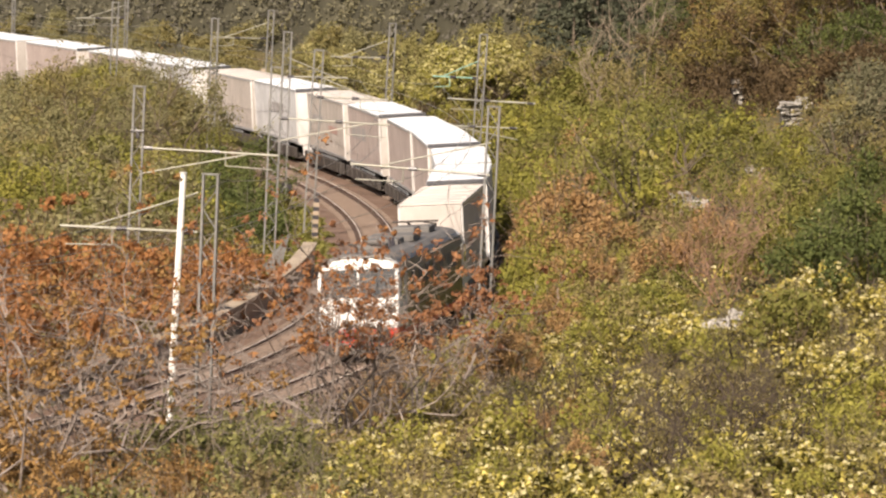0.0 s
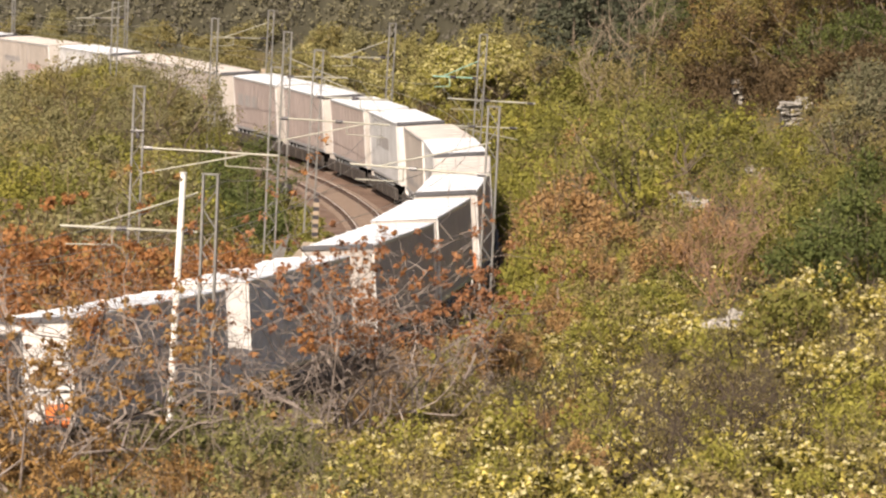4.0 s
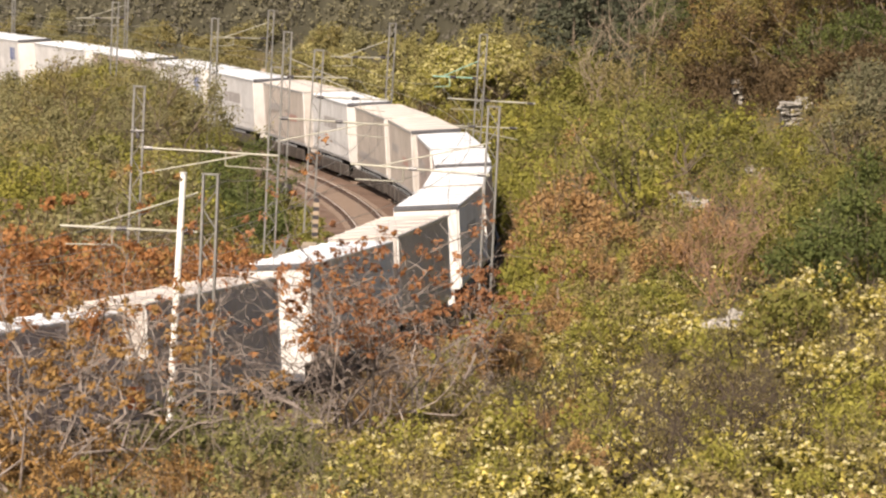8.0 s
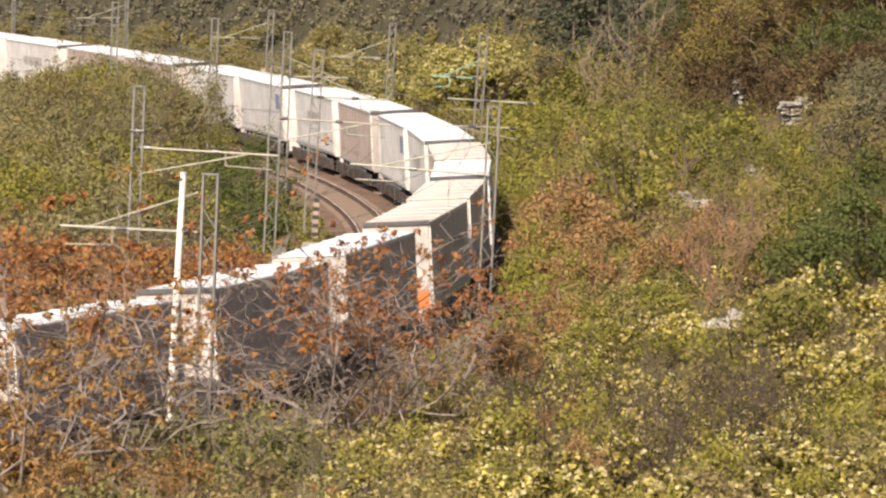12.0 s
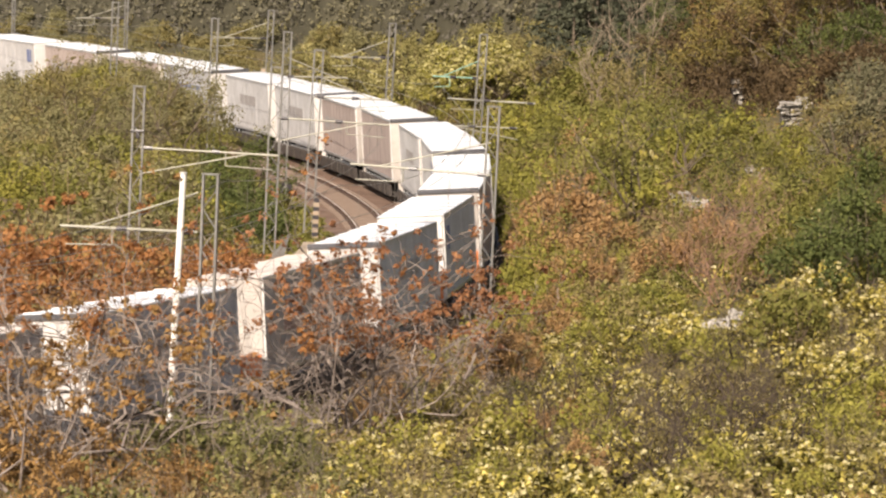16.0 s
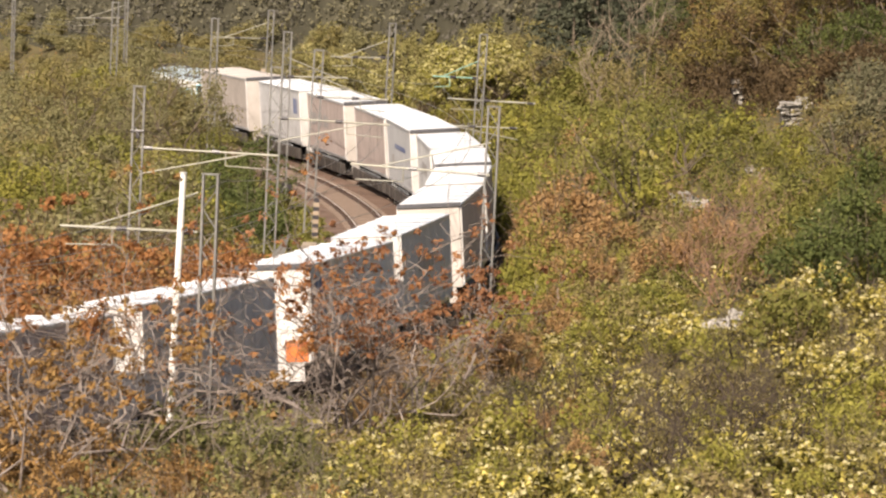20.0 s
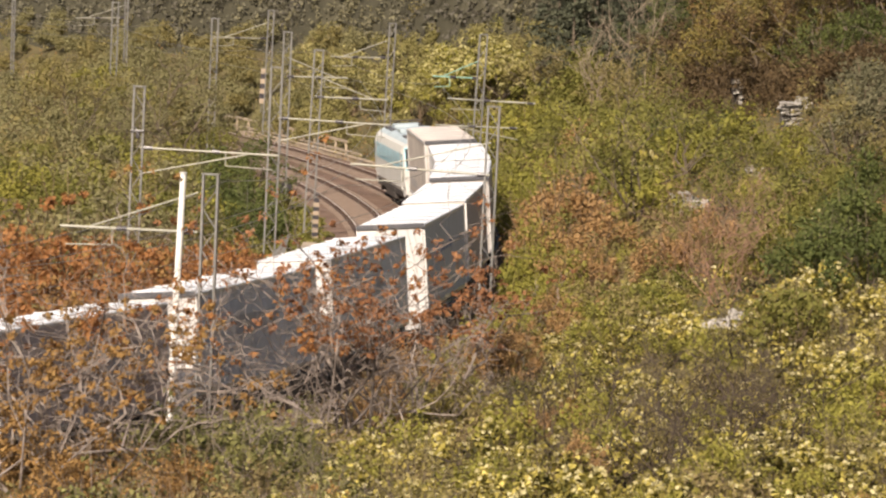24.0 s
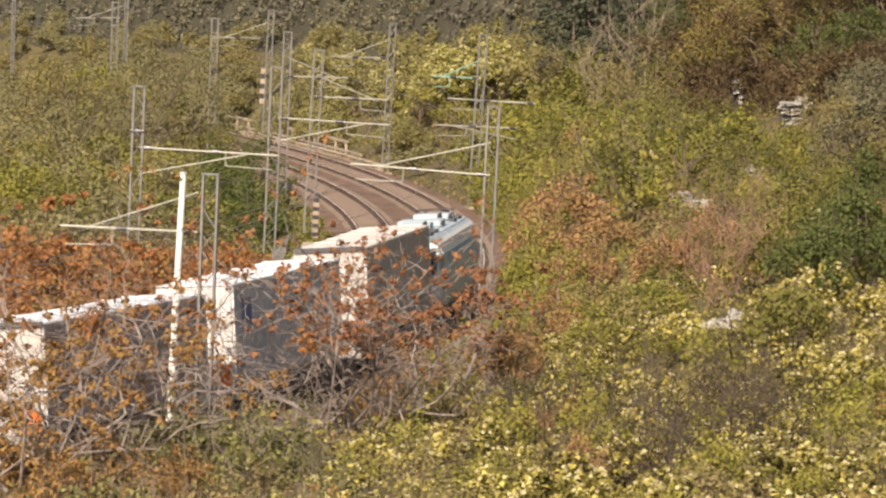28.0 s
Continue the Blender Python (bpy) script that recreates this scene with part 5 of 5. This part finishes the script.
# branching plants: bushes of bare limbs with leaf tufts, and broad trees
def branch(bm, tips, a, d, length, r, depth, g, kink=0.5, rise=0.12, wide=0.8, segs=4):
    p = Vector(a)
    d = Vector(d).normalized()
    for i in range(segs):
        n = p + d * (length / segs) * g.uniform(0.8, 1.2)
        tube(bm, p, n, r * (1 - 0.16 * i), r * (1 - 0.16 * (i + 1)), sides=5 if depth > 2 else 3, caps=False)
        p = n
        d = (d + Vector((g.normal() * kink, g.normal() * kink, g.normal() * kink * 0.7 + rise))).normalized()
        if depth > 0 and (i > 0 or depth < 3):
            side = (d + Vector((g.normal() * wide, g.normal() * wide, g.normal() * wide * 0.5 + rise))).normalized()
            branch(bm, tips, p, side, length * g.uniform(0.42, 0.66), max(r * 0.52, 0.009), depth - 1, g, kink, rise, wide, segs)
    tips.append(tuple(p))


def smoke_bush(x, y, height, spread, seed, leaves=12, limbs=5, low=0.42, material=None, share=0.4, depth=3, thick=0.06, label="orange-leaved smoke bush with bare grey branches", bark=None, kink=0.62, rise=0.12):
    g = np.random.default_rng(seed)
    bm, tips = bmesh.new(), []
    for i in range(limbs):
        ph = 6.283 * i / limbs + g.normal() * 0.3
        out = g.uniform(0.3, 0.85) * spread
        branch(bm, tips, (g.normal() * 0.35, g.normal() * 0.35, -0.3), (math.cos(ph) * out, math.sin(ph) * out, 1.0), height * g.uniform(0.5, 0.72), thick * g.uniform(0.7, 1.1), depth, g, kink, rise)
    ob = tagged(new("smoke_bush"), label, "shrub", "smoke bushes before the train")
    part("limb", bm, bark or M_LIMB, ob)
    tips = [t for t in tips if t[2] > height * low]
    if leaves:
        # the leaves hang in bunches at the ends of some limbs, and single ones elsewhere
        seeds = [Vector(tips[int(k)]) for k in g.integers(len(tips), size=max(9, int(len(tips) * share * 0.20)))]
        tips = [t for t in tips if g.random() < (share * 1.9 if min((Vector(t) - q).length for q in seeds) < 0.74 else share * 0.42)]
        me = leaf_mesh("leaf_tuft", tips, g.uniform(0.10, 0.30, len(tips)), leaves + 4, 0.128, material or L_ORANGE, seed=seed)
        p = tagged(new("leaf_tuft", me), kind="stuff")
        p.parent = ob
    z = float(ground_z(x, y)[0]) - 0.1
    ob.matrix_world = pose(x, y, z, 0, 0, g.uniform(0, 360))
    return ob


for i, (x, y, h, sp, lv, share, low, limbs, mt) in enumerate((
        (-2.6, 178.0, 9.4, 0.7, 13, 0.46, 0.40, 6, L_REDLEAF), (-4.3, 175.2, 8.8, 0.7, 13, 0.40, 0.42, 5, L_ORANGE), (-1.2, 183.0, 8.6, 0.7, 13, 0.42, 0.40, 5, L_REDLEAF),
        (-3.3, 179.6, 8.6, 0.55, 13, 0.40, 0.42, 5, L_ORANGE), (-6.3, 170.5, 8.6, 0.5, 13, 0.34, 0.40, 4, L_ORANGE), (0.1, 187.0, 6.6, 0.55, 12, 0.36, 0.4, 5, L_REDLEAF), (-2.0, 180.5, 9.6, 0.6, 13, 0.34, 0.5, 5, L_REDLEAF),
        (-7.9, 166.5, 8.8, 0.6, 14, 0.28, 0.38, 4, L_ORANGE), (-9.7, 162.5, 9.6, 0.7, 17, 0.28, 0.34, 5, L_GOLD), (-12.0, 156.5, 10.6, 0.7, 18, 0.34, 0.34, 5, L_GOLD), (-11.0, 159.8, 10.4, 0.7, 17, 0.30, 0.34, 5, L_ORANGE), (-10.4, 150.0, 7.6, 0.9, 18, 0.40, 0.3, 5, L_GOLD))):
    smoke_bush(x, y, h, sp, 40 + i, lv, limbs, low, mt, share)
for i, (x, y, h) in enumerate(((11.0, 332.0, 9.0), (8.6, 337.0, 6.0), (10.4, 214.0, 5.6), (7.0, 166.0, 5.0), (6.2, 158.0, 4.6), (3.4, 172.0, 4.4), (8.8, 176.0, 4.2), (5.0, 164.0, 4.8), (8.4, 170.0, 4.6), (4.6, 178.0, 4.2), (10.4, 168.0, 3.8), (2.0, 160.0, 3.8), (6.0, 170.0, 5.0), (7.6, 161.0, 4.6), (9.2, 182.0, 4.2))):
    smoke_bush(x, y, h, 0.55 if i < 2 else 0.9, 90 + i, 0, 12 if i == 2 else 5 if i < 2 else 4, 0.3, thick=0.062 if y > 300 else 0.03 if i == 2 else 0.038, kink=0.26 if i < 3 else 0.4, rise=0.2 if i < 2 else 0.12, bark=M_PALELIMB if i < 2 else M_REDTWIG if i == 2 else M_DARKTWIG, label="leafless grey-brown bush on the hillside")


def tree_kind(key, name, label, shapes, height, spread, leaf_mat, per, leaf, clump, limbs=6, trunk=0.13, stem_mat=M_BARK, bloom=None):
    """Broad trees: a short trunk, kinked limbs, and leaves in loose clumps at the ends of the twigs."""
    made = []
    for k in range(shapes):
        seed = 900 + 31 * len(Plants.kinds) + 7 * k
        g = np.random.default_rng(seed)
        bm, tips = bmesh.new(), []
        fork = height * 0.22
        tube(bm, (0, 0, -0.5), (0.05, 0.02, fork), trunk, trunk * 0.8, sides=7, caps=False)
        for i in range(limbs):
            ph = 6.283 * i / limbs + g.normal() * 0.25
            out = spread * g.uniform(0.25, 1.0)
            branch(bm, tips, (0.05, 0.02, fork * g.uniform(0.75, 1.0)), (math.cos(ph) * out, math.sin(ph) * out, 0.9), height * g.uniform(0.5, 0.62), trunk * 0.5, 3, g, 0.34, 0.05, 0.7, 3)
        tips = np.array(tips)
        tips = tips[tips[:, 2] > height * 0.16]
        tips = np.concatenate([tips, tips[::2] + g.normal(size=tips[::2].shape) * 0.35])
        me = bpy.data.meshes.new("trunk")
        bm.to_mesh(me)
        bm.free()
        me.materials.append(stem_mat)
        meshes = [("trunk", me), ("crown", leaf_mesh("crown", tips, g.uniform(0.6, 1.4, len(tips)) * clump, per, leaf, leaf_mat, flat=0.4, seed=seed, squash=0.8))]
        if bloom is not None:
            hi = tips[np.argsort(-(tips[:, 2] + g.random(len(tips)) * height * 0.5))][:200]
            meshes.append(("blossom", leaf_mesh("blossom", hi + np.array([0, 0, clump * 0.4]), g.uniform(0.12, 0.34, len(hi)), 11, leaf * 1.15, bloom, seed=seed + 1, squash=0.6)))
        made.append(meshes)
    Plants.kinds[key] = (name, label, "tree", made, "")


tree_kind("broad", "broadleaf_tree", "broad feathery green tree on the slope", 3, 6.5, 1.0, L_GREEN, 10, 0.135, 0.42)
tree_kind("hazetree", "pale_olive_tree", "pale olive-green feathery tree inside the curve", 2, 6.5, 1.0, L_HAZE, 11, 0.135, 0.42)
tree_kind("limetree", "light_green_tree", "bright yellow-green tree with cream blossom beyond the railway", 2, 4.2, 1.2, L_LIME, 12, 0.15, 0.36, bloom=L_CREAM)
tree_kind("amber", "amber_tree", "amber-brown autumn tree high on the hillside", 3, 7.0, 0.9, L_LARCH, 12, 0.15, 0.46)
tree_kind("ochre", "ochre_green_tree", "ochre and green autumn tree high on the hillside", 3, 6.0, 1.0, L_OCHRE, 15, 0.15, 0.44)
tree_kind("russet", "russet_tree", "dark russet autumn tree high on the hillside", 2, 6.5, 0.9, L_BROWN, 13, 0.15, 0.46)
tree_kind("olivetree", "olive_green_tree", "dull olive-green tree on the hillside", 2, 6.5, 1.0, L_OLIVE, 10, 0.14, 0.44)
tree_kind("darktree", "dark_green_tree", "dark green broad tree in the scrub", 2, 5.5, 1.1, L_DARK, 15, 0.14, 0.42)
for kind, rows in (
        ("broad", ((8.4, 257.5, 1.05), (11.2, 274.0, 0.72), (6.6, 296.0, 0.7), (10.0, 292.0, 0.55), (13.6, 262.0, 0.5), (14.6, 243.0, 0.55), (12.6, 247.0, 0.5), (-12.2, 316.0, 0.6))),
        ("hazetree", ((-14.5, 324.0, 0.88), (-17.0, 318.0, 0.8), (-15.9, 329.0, 0.85), (-18.6, 309.0, 0.6))),
        ("limetree", ((-0.6, 362.0, 0.8), (0.7, 359.5, 0.95), (2.1, 357.0, 0.95), (3.3, 355.0, 0.85))),
        ("amber", ((16.6, 320.0, 1.0), (19.6, 309.0, 1.05), (22.4, 305.0, 1.0), (18.0, 331.0, 1.15), (21.0, 322.0, 1.1))),
        ("ochre", ((13.9, 318.0, 0.85), (15.6, 312.0, 0.75), (17.2, 316.0, 0.95), (19.2, 303.0, 0.9), (21.4, 301.0, 0.95), (16.2, 330.0, 1.0), (19.6, 321.0, 1.0))),
        ("russet", ((14.2, 327.0, 0.85), (13.2, 331.0, 0.7), (17.6, 305.5, 0.85), (15.2, 317.0, 0.75), (20.8, 298.0, 0.95), (22.6, 296.0, 0.9))),
        ("olivetree", ((19.0, 316.0, 1.0), (23.0, 315.0, 1.1), (12.6, 321.0, 0.6), (9.6, 318.0, 0.7), (17.0, 252.0, 0.7), (5.6, 345.0, 0.7), (-19.5, 312.0, 0.8))),
        # last three are added, their dark leaves standing for shade below the crowns
        ("darktree", ((14.6, 219.0, 0.5), (16.0, 222.0, 0.55), (15.4, 211.0, 0.5), (13.4, 214.0, 0.4), (-9.9, 297.0, 0.7), (-10.6, 304.0, 0.6), (13.0, 338.0, 0.9), (14.6, 342.0, 1.0), (18.3, 297.0, 0.62), (19.5, 294.0, 0.7), (20.6, 290.0, 0.75))),
        ):
    for x, y, sc in rows:
        plant(kind, x, y, sc, rng.uniform(0, 6.28))


# ---- rocks ----
def rock(x, y, r, seed, up=0.2):
    bm = bmesh.new()
    bmesh.ops.create_icosphere(bm, subdivisions=3, radius=1.0)
    g = np.random.default_rng(seed)
    off = Vector(g.uniform(-9, 9, 3))
    for v in bm.verts:
        n = noise.noise(v.co * 1.3 + off) * 0.8 + abs(noise.noise(v.co * 3.1 + off)) * 0.6 + (math.floor(v.co.z * 5) % 2) * 0.13
        v.co = v.co * (1 + n)
        v.co.z *= 0.85
    me = bpy.data.meshes.new("limestone_rock")
    bm.to_mesh(me)
    bm.free()
    me.materials.append(M_ROCK)
    ob = tagged(new("limestone_rock", me), "pale weathered limestone outcrop among the shrubs", "rock", "limestone outcrops")
    z = float(ground_z(x, y)[0])
    ob.matrix_world = Matrix.LocRotScale((x, y, z + up), Euler((g.uniform(-0.3, 0.3), g.uniform(-0.3, 0.3), g.uniform(0, 6))), (r, r, r))


def ledge(x, y, width, height, up, seed):
    """Limestone in beds, each a worn slab that juts out over a joint; a dark core paints the joints' shade."""
    g = np.random.default_rng(seed)
    ob = tagged(new("limestone_ledge"), "pale limestone ledge in thin beds below autumn trees", "rock", "limestone ledges")
    ob.matrix_world = pose(x, y, float(ground_z(x, y)[0]) + up, 0, 0, g.uniform(-12, 12))
    z = -0.5 - up
    part("core", boxes((-width * 0.40, width * 0.40, -0.25, 1.2, z, height - 0.12), bevel=0.05), M_SHADEROCK, ob, "inner rock coloured dark as shade between the beds")
    z = -0.1
    while z < height:
        th = g.uniform(0.12, 0.24)
        x0 = -width * g.uniform(0.32, 0.56) + 0.10 * (height - z)
        x1 = width * g.uniform(0.30, 0.56) - 0.05 * z
        cut = g.uniform(0.3, 0.7) * (x1 - x0) + x0
        for a, b in ((x0, cut), (cut + 0.05, x1)):
            if b - a < 0.12 or g.random() < 0.22:
                continue
            bm = bmesh.new()
            box(bm, a, b, -0.25 - g.uniform(0.06, 0.4), 1.0, z, z + th)
            bmesh.ops.subdivide_edges(bm, edges=bm.edges[:], cuts=2, use_grid_fill=True)
            for v in bm.verts:
                v.co += Vector((g.normal() * 0.035, g.normal() * 0.05, g.normal() * 0.022))
            part("slab", bm, M_ROCK, ob)
        z += th + g.uniform(0.05, 0.14)


for i, q in enumerate(LEDGES):
    ledge(*q, 130 + i)
for i, (x, y, r, up) in enumerate(ROCKS):
    rock(x, y, r, 70 + i, up)


motions()
